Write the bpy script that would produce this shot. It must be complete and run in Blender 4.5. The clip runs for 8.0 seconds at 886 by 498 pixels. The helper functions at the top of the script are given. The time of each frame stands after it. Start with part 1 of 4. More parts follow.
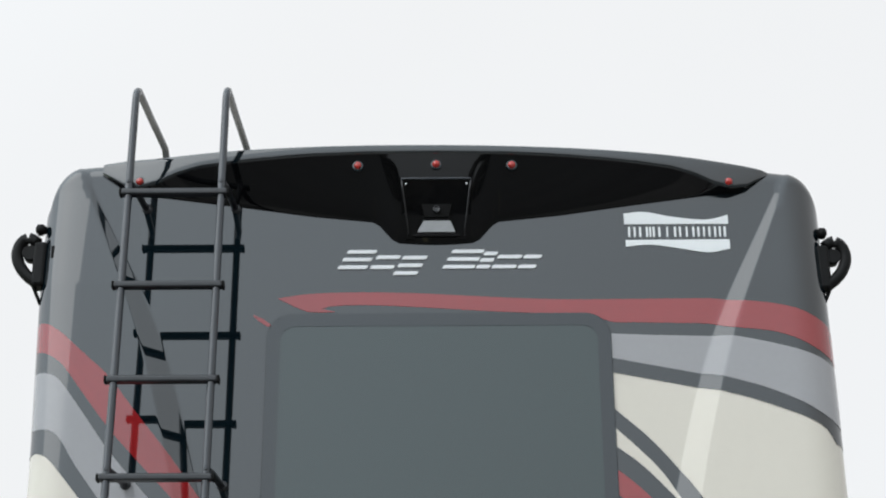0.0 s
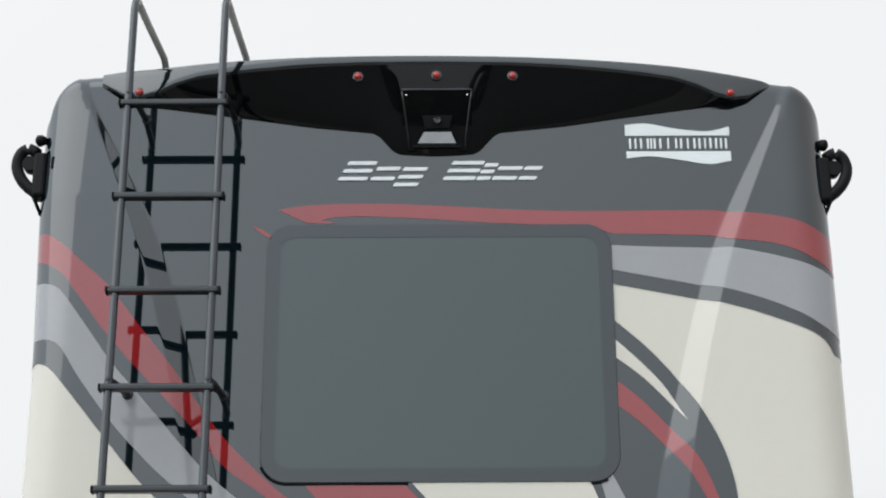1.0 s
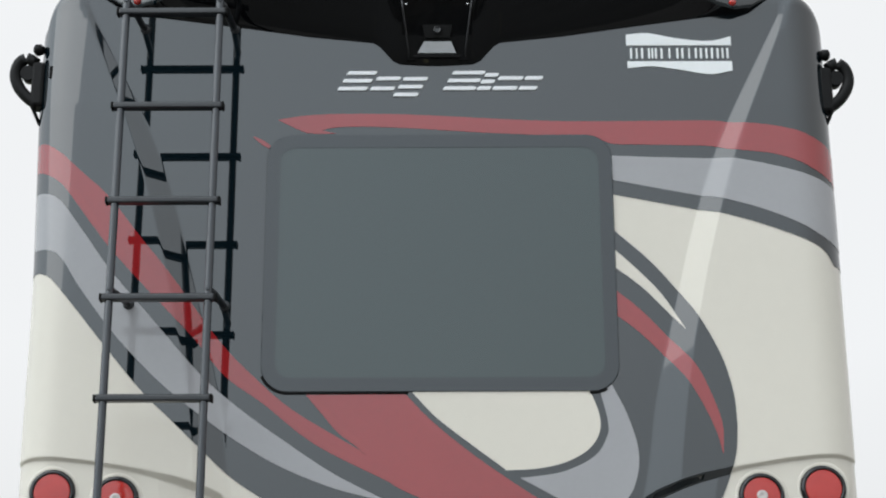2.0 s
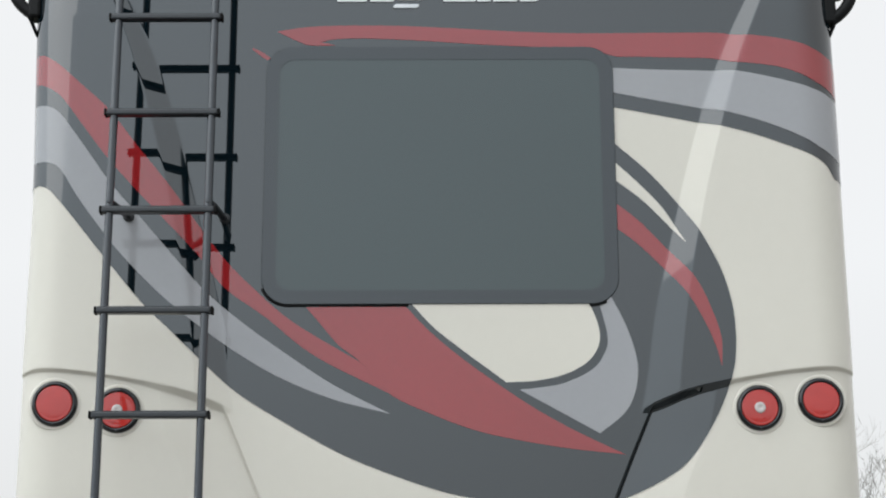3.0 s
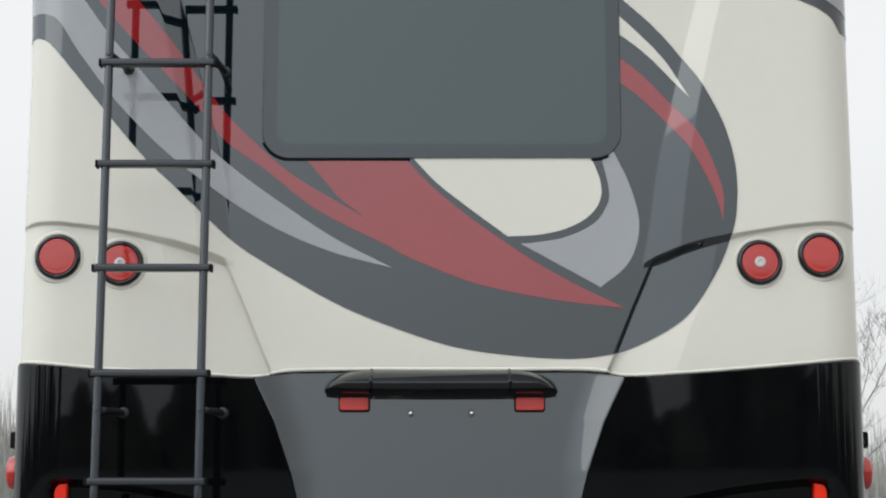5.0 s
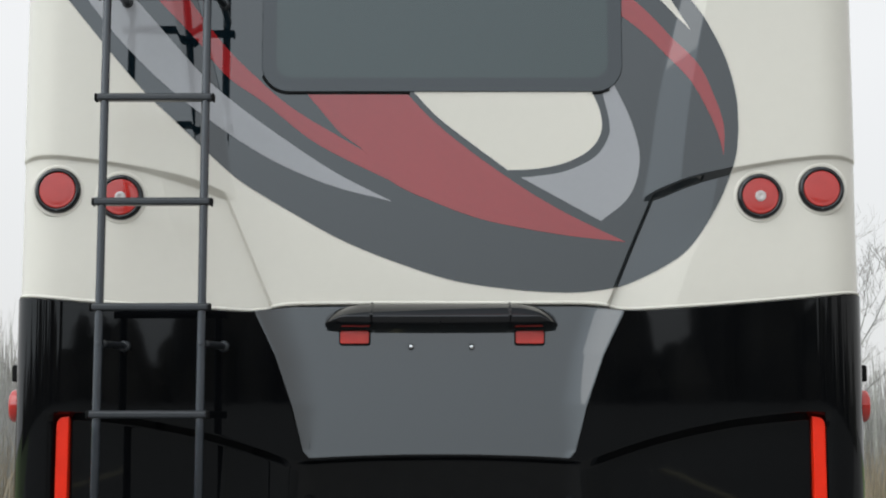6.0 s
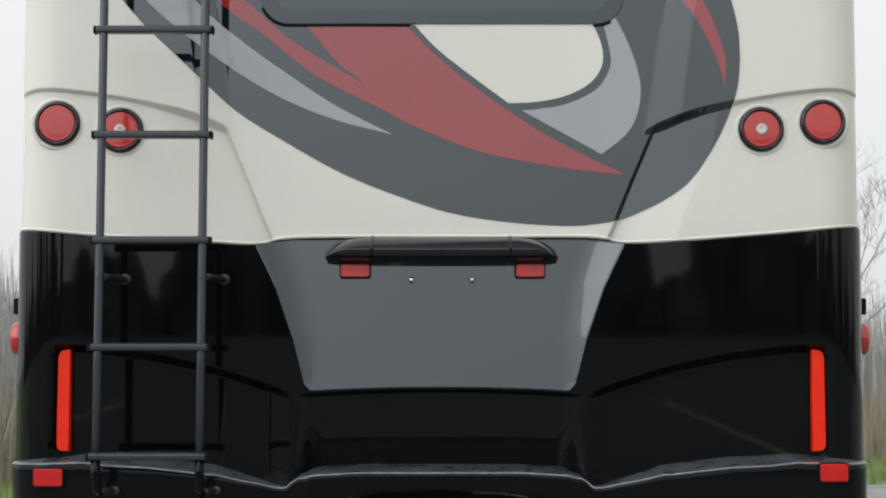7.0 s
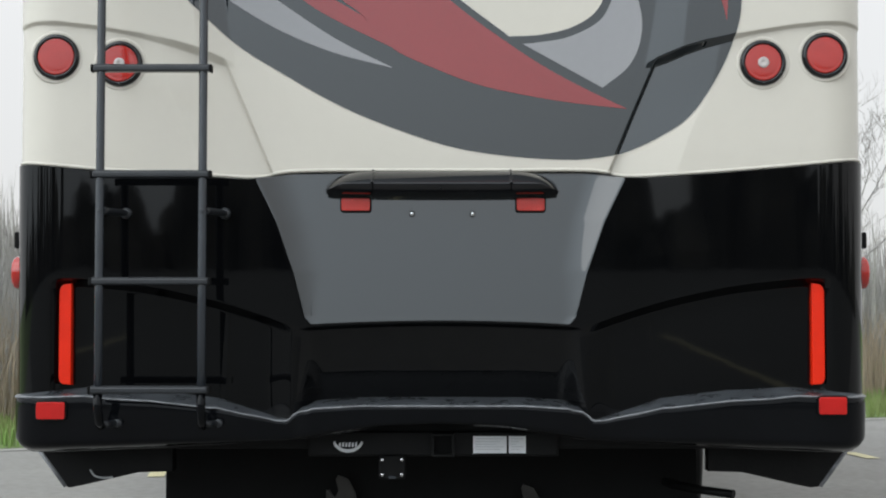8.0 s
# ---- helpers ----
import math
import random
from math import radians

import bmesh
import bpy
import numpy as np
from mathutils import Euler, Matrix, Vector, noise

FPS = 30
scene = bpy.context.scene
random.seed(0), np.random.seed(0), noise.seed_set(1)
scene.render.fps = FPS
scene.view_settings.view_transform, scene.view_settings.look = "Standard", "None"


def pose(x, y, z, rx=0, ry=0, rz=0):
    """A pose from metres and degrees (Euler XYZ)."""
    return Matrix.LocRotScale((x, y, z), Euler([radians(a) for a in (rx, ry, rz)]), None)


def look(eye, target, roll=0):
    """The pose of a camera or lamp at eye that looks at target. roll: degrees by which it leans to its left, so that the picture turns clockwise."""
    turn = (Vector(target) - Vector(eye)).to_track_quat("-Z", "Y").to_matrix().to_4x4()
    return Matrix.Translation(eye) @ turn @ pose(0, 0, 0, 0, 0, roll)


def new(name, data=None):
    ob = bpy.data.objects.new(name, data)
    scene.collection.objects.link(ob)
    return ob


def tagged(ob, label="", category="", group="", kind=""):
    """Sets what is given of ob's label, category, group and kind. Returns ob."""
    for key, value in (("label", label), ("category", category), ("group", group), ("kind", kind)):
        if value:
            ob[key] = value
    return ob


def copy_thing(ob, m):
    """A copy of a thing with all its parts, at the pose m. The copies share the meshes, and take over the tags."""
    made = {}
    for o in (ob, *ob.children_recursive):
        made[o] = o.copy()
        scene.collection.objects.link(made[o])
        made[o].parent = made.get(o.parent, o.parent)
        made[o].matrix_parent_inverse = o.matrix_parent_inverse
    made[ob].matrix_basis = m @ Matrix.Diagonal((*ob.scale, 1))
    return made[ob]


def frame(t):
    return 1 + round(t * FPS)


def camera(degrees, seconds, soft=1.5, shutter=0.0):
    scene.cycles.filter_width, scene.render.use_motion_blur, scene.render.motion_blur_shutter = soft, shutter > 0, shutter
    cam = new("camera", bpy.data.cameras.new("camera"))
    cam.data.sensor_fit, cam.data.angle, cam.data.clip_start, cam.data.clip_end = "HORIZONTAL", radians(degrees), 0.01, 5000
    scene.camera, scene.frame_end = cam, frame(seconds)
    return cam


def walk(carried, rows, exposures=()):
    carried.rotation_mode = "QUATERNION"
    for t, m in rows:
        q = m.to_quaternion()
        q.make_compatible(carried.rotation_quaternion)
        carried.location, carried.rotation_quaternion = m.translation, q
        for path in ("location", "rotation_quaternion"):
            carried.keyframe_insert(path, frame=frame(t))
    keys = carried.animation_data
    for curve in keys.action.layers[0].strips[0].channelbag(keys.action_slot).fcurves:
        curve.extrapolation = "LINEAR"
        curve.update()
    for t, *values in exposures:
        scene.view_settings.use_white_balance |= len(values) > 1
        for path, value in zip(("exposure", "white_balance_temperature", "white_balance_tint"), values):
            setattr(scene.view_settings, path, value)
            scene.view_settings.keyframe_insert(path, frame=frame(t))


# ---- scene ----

# ------------------------------------------------------------------ camera
cam = camera(30.0, 8.0, soft=2.0)
EYE = (0.0, -5.08, 0.872)
TILTS = [
    (0.0, 23.935, 0.169, 0.364), (0.5, 22.409, 0.146, 0.332), (1.0, 20.868, 0.134, 0.272), (1.5, 19.322, 0.125, 0.240),
    (3.0, 14.742, 0.106, 0.155), (3.5, 13.353, 0.085, 0.093), (4.0, 12.053, 0.056, 0.060), (4.5, 10.850, 0.050, 0.025),
    (6.0, 7.401, 0.032, 0.009), (6.5, 6.242, 0.025, 0.0), (7.0, 5.088, 0.018, 0.0), (7.5, 3.944, 0.005, -0.01),
    (8.0, 2.800, 0.0, 0.0),
]
walk(cam, [(t, pose(*EYE, 90 + up, 0, -turn) @ pose(0, 0, 0, 0, 0, -lean)) for t, up, turn, lean in TILTS])

# ------------------------------------------------------------------ daylight
SUN_AZ, SUN_EL = 229.0, 40.0      # degrees; the bright part of an overcast sky, behind the camera
world = bpy.data.worlds.new("overcast_sky")
scene.world = world
world.use_nodes = True
wn, wl = world.node_tree.nodes, world.node_tree.links
wn.clear()
w_out = wn.new("ShaderNodeOutputWorld")
w_bg = wn.new("ShaderNodeBackground")
w_sky = wn.new("ShaderNodeTexSky")
w_sky.sky_type = "NISHITA"
w_sky.sun_disc = False
w_sky.sun_elevation, w_sky.sun_rotation = radians(SUN_EL), radians(SUN_AZ)
w_sky.air_density, w_sky.dust_density = 1.0, 4.0
w_co = wn.new("ShaderNodeTexCoord")
w_dot = wn.new("ShaderNodeVectorMath")
w_dot.operation = "DOT_PRODUCT"
sun_dir = Vector((math.sin(radians(SUN_AZ)) * math.cos(radians(SUN_EL)), math.cos(radians(SUN_AZ)) * math.cos(radians(SUN_EL)), math.sin(radians(SUN_EL))))
w_dot.inputs[1].default_value = sun_dir
w_map = wn.new("ShaderNodeMapRange")
w_map.inputs["From Min"].default_value, w_map.inputs["From Max"].default_value = -0.1, 1.0
w_map.inputs["To Min"].default_value, w_map.inputs["To Max"].default_value = 0.0, 1.0
w_pow = wn.new("ShaderNodeMath")
w_pow.operation = "POWER"
w_pow.inputs[1].default_value = 1.9
w_cloud = wn.new("ShaderNodeMix")
w_cloud.data_type = "RGBA"
w_cloud.inputs[6].default_value = (0.85, 0.86, 0.865, 1)
w_cloud.inputs[7].default_value = (1.845, 2.10, 2.29, 1)
w_noise = wn.new("ShaderNodeTexNoise")
w_noise.inputs["Scale"].default_value, w_noise.inputs["Detail"].default_value = 1.6, 4.0
w_nm = wn.new("ShaderNodeMapRange")
w_nm.inputs["To Min"].default_value, w_nm.inputs["To Max"].default_value = 0.96, 1.04
w_mul = wn.new("ShaderNodeVectorMath")
w_mul.operation = "SCALE"
w_mix = wn.new("ShaderNodeMix")
w_mix.data_type = "RGBA"
w_mix.inputs[0].default_value = 0.99
wl.new(w_co.outputs["Generated"], w_dot.inputs[0])
wl.new(w_dot.outputs["Value"], w_map.inputs["Value"])
wl.new(w_map.outputs["Result"], w_pow.inputs[0])
wl.new(w_pow.outputs["Value"], w_cloud.inputs[0])
wl.new(w_co.outputs["Generated"], w_noise.inputs["Vector"])
wl.new(w_noise.outputs["Fac"], w_nm.inputs["Value"])
wl.new(w_cloud.outputs[2], w_mul.inputs[0])
w_sep, w_hz, w_dim = wn.new("ShaderNodeSeparateXYZ"), wn.new("ShaderNodeMapRange"), wn.new("ShaderNodeMath")
w_hz.inputs["From Min"].default_value, w_hz.inputs["From Max"].default_value = 0.0, 0.24
w_hz.inputs["To Min"].default_value, w_hz.inputs["To Max"].default_value = 0.862, 1.02
w_dim.operation = "MULTIPLY"
wl.new(w_co.outputs["Generated"], w_sep.inputs["Vector"])
wl.new(w_sep.outputs["Z"], w_hz.inputs["Value"])
wl.new(w_nm.outputs["Result"], w_dim.inputs[0])
wl.new(w_hz.outputs["Result"], w_dim.inputs[1])
wl.new(w_dim.outputs["Value"], w_mul.inputs["Scale"])
wl.new(w_sky.outputs["Color"], w_mix.inputs[6])
wl.new(w_mul.outputs["Vector"], w_mix.inputs[7])
wl.new(w_mix.outputs[2], w_bg.inputs["Color"])
w_bg.inputs["Strength"].default_value = 1.0
wl.new(w_bg.outputs["Background"], w_out.inputs["Surface"])
sun = new("sun", bpy.data.lights.new("sun", "SUN"))
sun.data.energy, sun.data.angle, sun.data.color = 0.95, radians(61), (1.0, 0.98, 0.95)
sun.matrix_world = look(sun_dir * 30, (0, 0, 0))


# ------------------------------------------------------------------ materials
def material(name, color, rough=0.5, metal=0.0, coat=0.0, vary=0.06, scale=6.0, bump=0.0, bump_scale=200.0, fine=0.03,
             emit=None, trans=0.0, rough_vary=0.0, dark=None, ior=1.5, each=0.0):
    """A surface with colour variation at two scales, optional wear colour, relief and clear coat."""
    m = bpy.data.materials.new(name)
    m.use_nodes = True
    n, l = m.node_tree.nodes, m.node_tree.links
    b = n["Principled BSDF"]
    b.inputs["Roughness"].default_value, b.inputs["Metallic"].default_value, b.inputs["IOR"].default_value = rough, metal, ior
    b.inputs["Coat Weight"].default_value, b.inputs["Coat Roughness"].default_value = coat, 0.02
    b.inputs["Transmission Weight"].default_value = trans
    tc = n.new("ShaderNodeTexCoord")
    big, small = n.new("ShaderNodeTexNoise"), n.new("ShaderNodeTexNoise")
    big.inputs["Scale"].default_value, big.inputs["Detail"].default_value = scale, 5.0
    small.inputs["Scale"].default_value, small.inputs["Detail"].default_value = scale * 23, 3.0
    for k in (big, small):
        l.new(tc.outputs["Object"], k.inputs["Vector"])
    hi = [min(1.0, c * (1 + vary)) for c in color]
    lo = dark or [c * (1 - vary) for c in color]
    mix = n.new("ShaderNodeMix")
    mix.data_type = "RGBA"
    mix.inputs[6].default_value, mix.inputs[7].default_value = (*lo, 1), (*hi, 1)
    ramp = n.new("ShaderNodeMapRange")
    ramp.inputs["From Min"].default_value, ramp.inputs["From Max"].default_value = 0.3, 0.7
    l.new(big.outputs["Fac"], ramp.inputs["Value"])
    l.new(ramp.outputs["Result"], mix.inputs[0])
    val = n.new("ShaderNodeMapRange")
    val.inputs["To Min"].default_value, val.inputs["To Max"].default_value = 1 - fine * 2, 1 + fine * 2
    l.new(small.outputs["Fac"], val.inputs["Value"])
    fin = n.new("ShaderNodeVectorMath")
    fin.operation = "SCALE"
    l.new(mix.outputs[2], fin.inputs[0])
    l.new(val.outputs["Result"], fin.inputs["Scale"])
    last = fin.outputs["Vector"]
    if each:
        info, em, sc = n.new("ShaderNodeObjectInfo"), n.new("ShaderNodeMapRange"), n.new("ShaderNodeVectorMath")
        em.inputs["To Min"].default_value, em.inputs["To Max"].default_value = 1 - each, 1 + each
        sc.operation = "SCALE"
        l.new(info.outputs["Random"], em.inputs["Value"])
        l.new(last, sc.inputs[0])
        l.new(em.outputs["Result"], sc.inputs["Scale"])
        last = sc.outputs["Vector"]
    l.new(last, b.inputs["Base Color"])
    if rough_vary:
        rm = n.new("ShaderNodeMapRange")
        rm.inputs["From Min"].default_value, rm.inputs["From Max"].default_value = 0.3, 0.75
        rm.inputs["To Min"].default_value, rm.inputs["To Max"].default_value = rough, rough + rough_vary
        l.new(big.outputs["Fac"], rm.inputs["Value"])
        l.new(rm.outputs["Result"], b.inputs["Roughness"])
    if bump:
        bn, bp = n.new("ShaderNodeTexNoise"), n.new("ShaderNodeBump")
        bn.inputs["Scale"].default_value, bn.inputs["Detail"].default_value = bump_scale, 3.0
        bp.inputs["Strength"].default_value, bp.inputs["Distance"].default_value = bump, 0.01
        l.new(tc.outputs["Object"], bn.inputs["Vector"])
        l.new(bn.outputs["Fac"], bp.inputs["Height"])
        l.new(bp.outputs["Normal"], b.inputs["Normal"])
        l.new(bp.outputs["Normal"], b.inputs["Coat Normal"])
    if emit:
        b.inputs["Emission Color"].default_value, b.inputs["Emission Strength"].default_value = (*emit[:3], 1), emit[3]
    return m


CREAM = material("cream_gelcoat", (0.612, 0.575, 0.504), 0.20, ior=1.38, vary=0.02, scale=1.3, fine=0.008, bump=0.012, bump_scale=5, rough_vary=0.05)
CHARCOAL = material("charcoal_paint", (0.0026, 0.0066, 0.0092), 0.03, ior=1.78, vary=0.08, scale=2.0, fine=0.03, bump=0.010, bump_scale=4)
SILVER = material("silver_grey_paint", (0.290, 0.288, 0.296), 0.05, vary=0.03, scale=2.0, fine=0.015, bump=0.010, bump_scale=4)
RED = material("red_paint", (0.240, 0.014, 0.016), 0.03, ior=1.72, vary=0.05, scale=2.0, fine=0.02, bump=0.010, bump_scale=4)
BLACK = material("gloss_black_gelcoat", (0.0020, 0.0022, 0.0026), 0.03, ior=1.35, vary=0.2, scale=3.0, fine=0.05, bump=0.02, bump_scale=5)
BUMPER_BLACK = material("bumper_black", (0.0029, 0.0033, 0.0042), 0.05, ior=1.245, vary=0.2, scale=3.0, fine=0.05, bump=0.02, bump_scale=5)
GLOSS = material("polished_black_plastic", (0.005, 0.005, 0.006), 0.05, ior=1.48, vary=0.2, scale=9, fine=0.05, bump=0.008, bump_scale=14)
GLASS = material("dark_privacy_glass", (0.0045, 0.0195, 0.0190), 0.03, ior=1.73, vary=0.05, scale=1.0, fine=0.0, bump=0.008, bump_scale=2)
GASKET = material("black_window_frame", (0.005, 0.0100, 0.0140), 0.08, ior=1.67, vary=0.06, scale=5, fine=0.03)
RUBBER = material("black_rubber", (0.004, 0.004, 0.004), 0.7, ior=1.25, vary=0.2, scale=8, fine=0.1)
LADDER = material("satin_black_ladder_tube", (0.024, 0.029, 0.036), 0.24, ior=1.6, vary=0.12, scale=9, fine=0.05)
RUNG = material("matt_black_rung", (0.013, 0.015, 0.018), 0.34, vary=0.2, scale=15, fine=0.1)
BUMPER_RED = material("dull_red_reflector", (0.46, 0.012, 0.010), 0.25, vary=0.08, scale=20, fine=0.06, ior=1.4)
CHROME = material("chrome", (0.75, 0.75, 0.76), 0.12, metal=1.0, vary=0.03, scale=8)
LENS = material("red_lamp_lens", (0.40, 0.022, 0.016), 0.05, ior=1.6, vary=0.06, scale=20, fine=0.05, bump=0.03, bump_scale=260)
LENS_DEEP = material("deep_red_lens", (0.74, 0.022, 0.004), 0.3, ior=1.35, vary=0.06, scale=12, fine=0.04)
REFLECTOR = material("red_reflector", (0.62, 0.045, 0.035), 0.12, vary=0.08, scale=20, fine=0.08, bump=0.05, bump_scale=300)
CLEAR_BULB = material("clear_lamp_centre", (0.48, 0.44, 0.42), 0.2, vary=0.1, scale=40)
EMBLEM = material("silver_emblem", (0.66, 0.67, 0.68), 0.22, vary=0.04, scale=10, fine=0.02)
WHITE_VINYL = material("white_vinyl", (0.72, 0.74, 0.74), 0.3, vary=0.02, scale=10, fine=0.01)
STEEL = material("black_painted_steel", (0.004, 0.004, 0.004), 0.5, ior=1.25, vary=0.3, scale=12, fine=0.1, bump=0.1, bump_scale=90)
SILL = material("dull_silver_plate", (0.36, 0.37, 0.38), 0.3, vary=0.08, scale=30, fine=0.05)
# grey that stands in for sky glinting on gloss black edges
EDGE_GLINT = material("grey_edge_highlight", (0.17, 0.175, 0.185), 0.35, vary=0.4, scale=25, fine=0.2)
GALV = material("grey_bare_metal", (0.026, 0.024, 0.021), 0.5, metal=0.4, vary=0.3, scale=14, fine=0.1)
PAPER = material("white_sticker", (0.70, 0.71, 0.73), 0.4, vary=0.04, scale=14, fine=0.02)
INK = material("grey_print", (0.50, 0.51, 0.53), 0.5)
DUSTY = material("dusty_black_ledge", (0.040, 0.044, 0.049), 0.22, vary=0.5, scale=12, fine=0.25, rough_vary=0.2)
ASPHALT = material("worn_asphalt", (0.228, 0.219, 0.205), 0.9, vary=0.12, scale=0.7, fine=0.16, bump=0.5, bump_scale=120)
# asphalt darkened only to dim what the black panels mirror
REFLECTED_GROUND = material("darkened_reflected_ground", (0.105, 0.102, 0.094), 0.9, vary=0.14, scale=0.5, fine=0.16, bump=0.5, bump_scale=120)
CONCRETE = material("pale_concrete", (0.34, 0.33, 0.31), 0.85, vary=0.12, scale=2, fine=0.08)
LINE_PAINT = material("worn_yellow_line", (0.50, 0.45, 0.27), 0.8, vary=0.2, scale=6, fine=0.15)
GRASS = material("spring_grass", (0.125, 0.20, 0.045), 0.8, vary=0.35, scale=1.2, fine=0.2, dark=(0.10, 0.13, 0.05))
BLADE = material("grass_blades", (0.13, 0.22, 0.05), 0.7, vary=0.3, scale=2, dark=(0.19, 0.19, 0.08))
REED = material("dry_reed", (0.27, 0.215, 0.15), 0.8, vary=0.3, scale=1.0, dark=(0.15, 0.12, 0.085))
BARK = material("grey_brown_bark", (0.31, 0.295, 0.275), 0.9, vary=0.3, scale=5, fine=0.2, each=0.3)
TWIG = material("bare_twigs", (0.34, 0.325, 0.305), 0.9, vary=0.3, scale=3, each=0.35)
# distance haze is put into this pale wood colour
HAZE = material("haze_paled_woods", (0.30, 0.285, 0.27), 0.95, vary=0.25, scale=0.6, fine=0.2, dark=(0.21, 0.195, 0.18))
HEDGE = material("dark_far_woods", (0.26, 0.245, 0.21), 0.95, vary=0.1, scale=0.30, fine=0.4, dark=(0.008, 0.009, 0.008))


# ------------------------------------------------------------------ mesh helpers
def mesh_object(name, verts, faces, mat, parent=None, label="", smooth=True):
    me = bpy.data.meshes.new(name)
    me.from_pydata([tuple(float(c) for c in v) for v in verts], [], faces)
    if smooth:
        me.shade_smooth()
    me.materials.append(mat)
    ob = new(name, me)
    if parent:
        ob.parent = parent
    if label:
        ob["label"] = label
    return ob


def part(name, bm, mat, parent, label="", smooth=False):
    """Links a bmesh as one mesh object under a thing or a part."""
    me = bpy.data.meshes.new(name)
    bm.to_mesh(me)
    bm.free()
    if smooth:
        me.shade_smooth()
    me.materials.append(mat)
    ob = new(name, me)
    if parent:
        ob.parent = parent
    if label:
        ob["label"] = label
    return ob


def grid(name, p, mat, parent=None, label="", flip=False):
    """A smooth sheet from an array of points, rows by columns."""
    n, m = p.shape[:2]
    q = [(i * m + j, i * m + j + 1, (i + 1) * m + j + 1, (i + 1) * m + j) for i in range(n - 1) for j in range(m - 1)]
    if flip:
        q = [f[::-1] for f in q]
    return mesh_object(name, p.reshape(-1, 3), q, mat, parent, label)


def box(bm, lo, hi, bevel=0.0, segments=2, m=None):
    r = bmesh.ops.create_cube(bm, size=1.0)["verts"]
    for v in r:
        v.co = Vector([(a + b) / 2 + c * (b - a) for a, b, c in zip(lo, hi, v.co)])
    made = r
    if bevel:
        edges = list({e for v in r for e in v.link_edges})
        made = list({v for f in bmesh.ops.bevel(bm, geom=edges, offset=bevel, segments=segments, affect="EDGES", profile=0.5)["faces"] for v in f.verts} | {v for v in r if v.is_valid})
    if m is not None:
        bmesh.ops.transform(bm, matrix=m, verts=[v for v in made if v.is_valid])
    return bm


def tube(bm, path, radius, sides=10, cap=True, flat=1.0):
    """A round tube along a list of points; radius may be a number or one for each point."""
    pts = [Vector(p) for p in path]
    rad = radius if isinstance(radius, (list, tuple)) else [radius] * len(pts)
    run = pts[-1] - pts[0]
    rings, up = [], Vector((0, 0, 1)) if abs(run.x) > 0.7 * run.length else Vector((1, 0, 0))
    for i, p in enumerate(pts):
        d = (pts[min(i + 1, len(pts) - 1)] - pts[max(i - 1, 0)]).normalized()
        a = up - d * up.dot(d)
        if a.length < 0.1:
            a = Vector((0, 1, 0)) - d * d.y
        a.normalize()
        b = d.cross(a)
        rings.append([bm.verts.new(p + rad[i] * (math.cos(k) * a + flat * math.sin(k) * b)) for k in [2 * math.pi * j / sides for j in range(sides)]])
    for r, s in zip(rings, rings[1:]):
        for j in range(sides):
            f = bm.faces.new((r[j], r[(j + 1) % sides], s[(j + 1) % sides], s[j]))
            f.smooth = True
    if cap:
        bm.faces.new(rings[0][::-1])
        bm.faces.new(rings[-1])
    return bm


def lathe(bm, profile, centre, sides=32):
    """A turned shape round an axis that points at the viewer (-y): profile of (radius, forward)."""
    c = Vector(centre)
    rings = []
    for r, f in profile:
        rings.append([bm.verts.new(c + Vector((r * math.cos(a), -f, r * math.sin(a)))) for a in [2 * math.pi * j / sides for j in range(sides)]])
    for r, s in zip(rings, rings[1:]):
        for j in range(sides):
            f = bm.faces.new((r[j], r[(j + 1) % sides], s[(j + 1) % sides], s[j]))
            f.smooth = True
    bm.faces.new(rings[-1])
    return bm


def slab(bm, outline, y0, y1, bevel=0.0):
    """A plate with an (x, z) outline between two depths; y1 is the side that faces the viewer."""
    back = [bm.verts.new((x, y0, z)) for x, z in outline]
    front = [bm.verts.new((x, y1, z)) for x, z in outline]
    n = len(outline)
    bm.faces.new(back)
    face = bm.faces.new(front[::-1])
    for i in range(n):
        bm.faces.new((back[i], front[i], front[(i + 1) % n], back[(i + 1) % n]))
    bmesh.ops.recalc_face_normals(bm, faces=bm.faces[:])
    if bevel:
        bmesh.ops.bevel(bm, geom=list(face.edges), offset=bevel, segments=2, affect="EDGES", profile=0.5)
    return bm


def rounded(x0, x1, z0, z1, r, n=8):
    out = []
    for cx, cz, a0 in ((x1 - r, z1 - r, 0), (x0 + r, z1 - r, 90), (x0 + r, z0 + r, 180), (x1 - r, z0 + r, 270)):
        out += [(cx + r * math.cos(radians(a0 + 90 * k / n)), cz + r * math.sin(radians(a0 + 90 * k / n))) for k in range(n + 1)]
    return out


def curve(points, n=60):
    """A smooth line through a few control points, evenly spaced by length."""
    p = np.array(points, float)
    q = np.vstack([2 * p[0] - p[1], p, 2 * p[-1] - p[-2]])
    out = []
    for i in range(1, len(q) - 2):
        for t in np.linspace(0, 1, 16, endpoint=False):
            a, b, c, d = q[i - 1], q[i], q[i + 1], q[i + 2]
            out.append(0.5 * (2 * b + (c - a) * t + (2 * a - 5 * b + 4 * c - d) * t * t + (3 * b - a - 3 * c + d) * t ** 3))
    out = np.array(out + [p[-1]])
    s = np.concatenate([[0], np.cumsum(np.linalg.norm(np.diff(out, axis=0), axis=1))])
    k = np.linspace(0, s[-1], n)
    return np.stack([np.interp(k, s, out[:, j]) for j in range(p.shape[1])], 1)


def along(points, x, n=300):
    """The height of a smooth line, at x."""
    c = curve(points, n)
    o = np.argsort(c[:, 0], kind="stable")
    return np.interp(x, c[o, 0], c[o, 1])


def step(x, a, b):
    t = np.clip((x - a) / (b - a), 0, 1)
    return t * t * (3 - 2 * t)


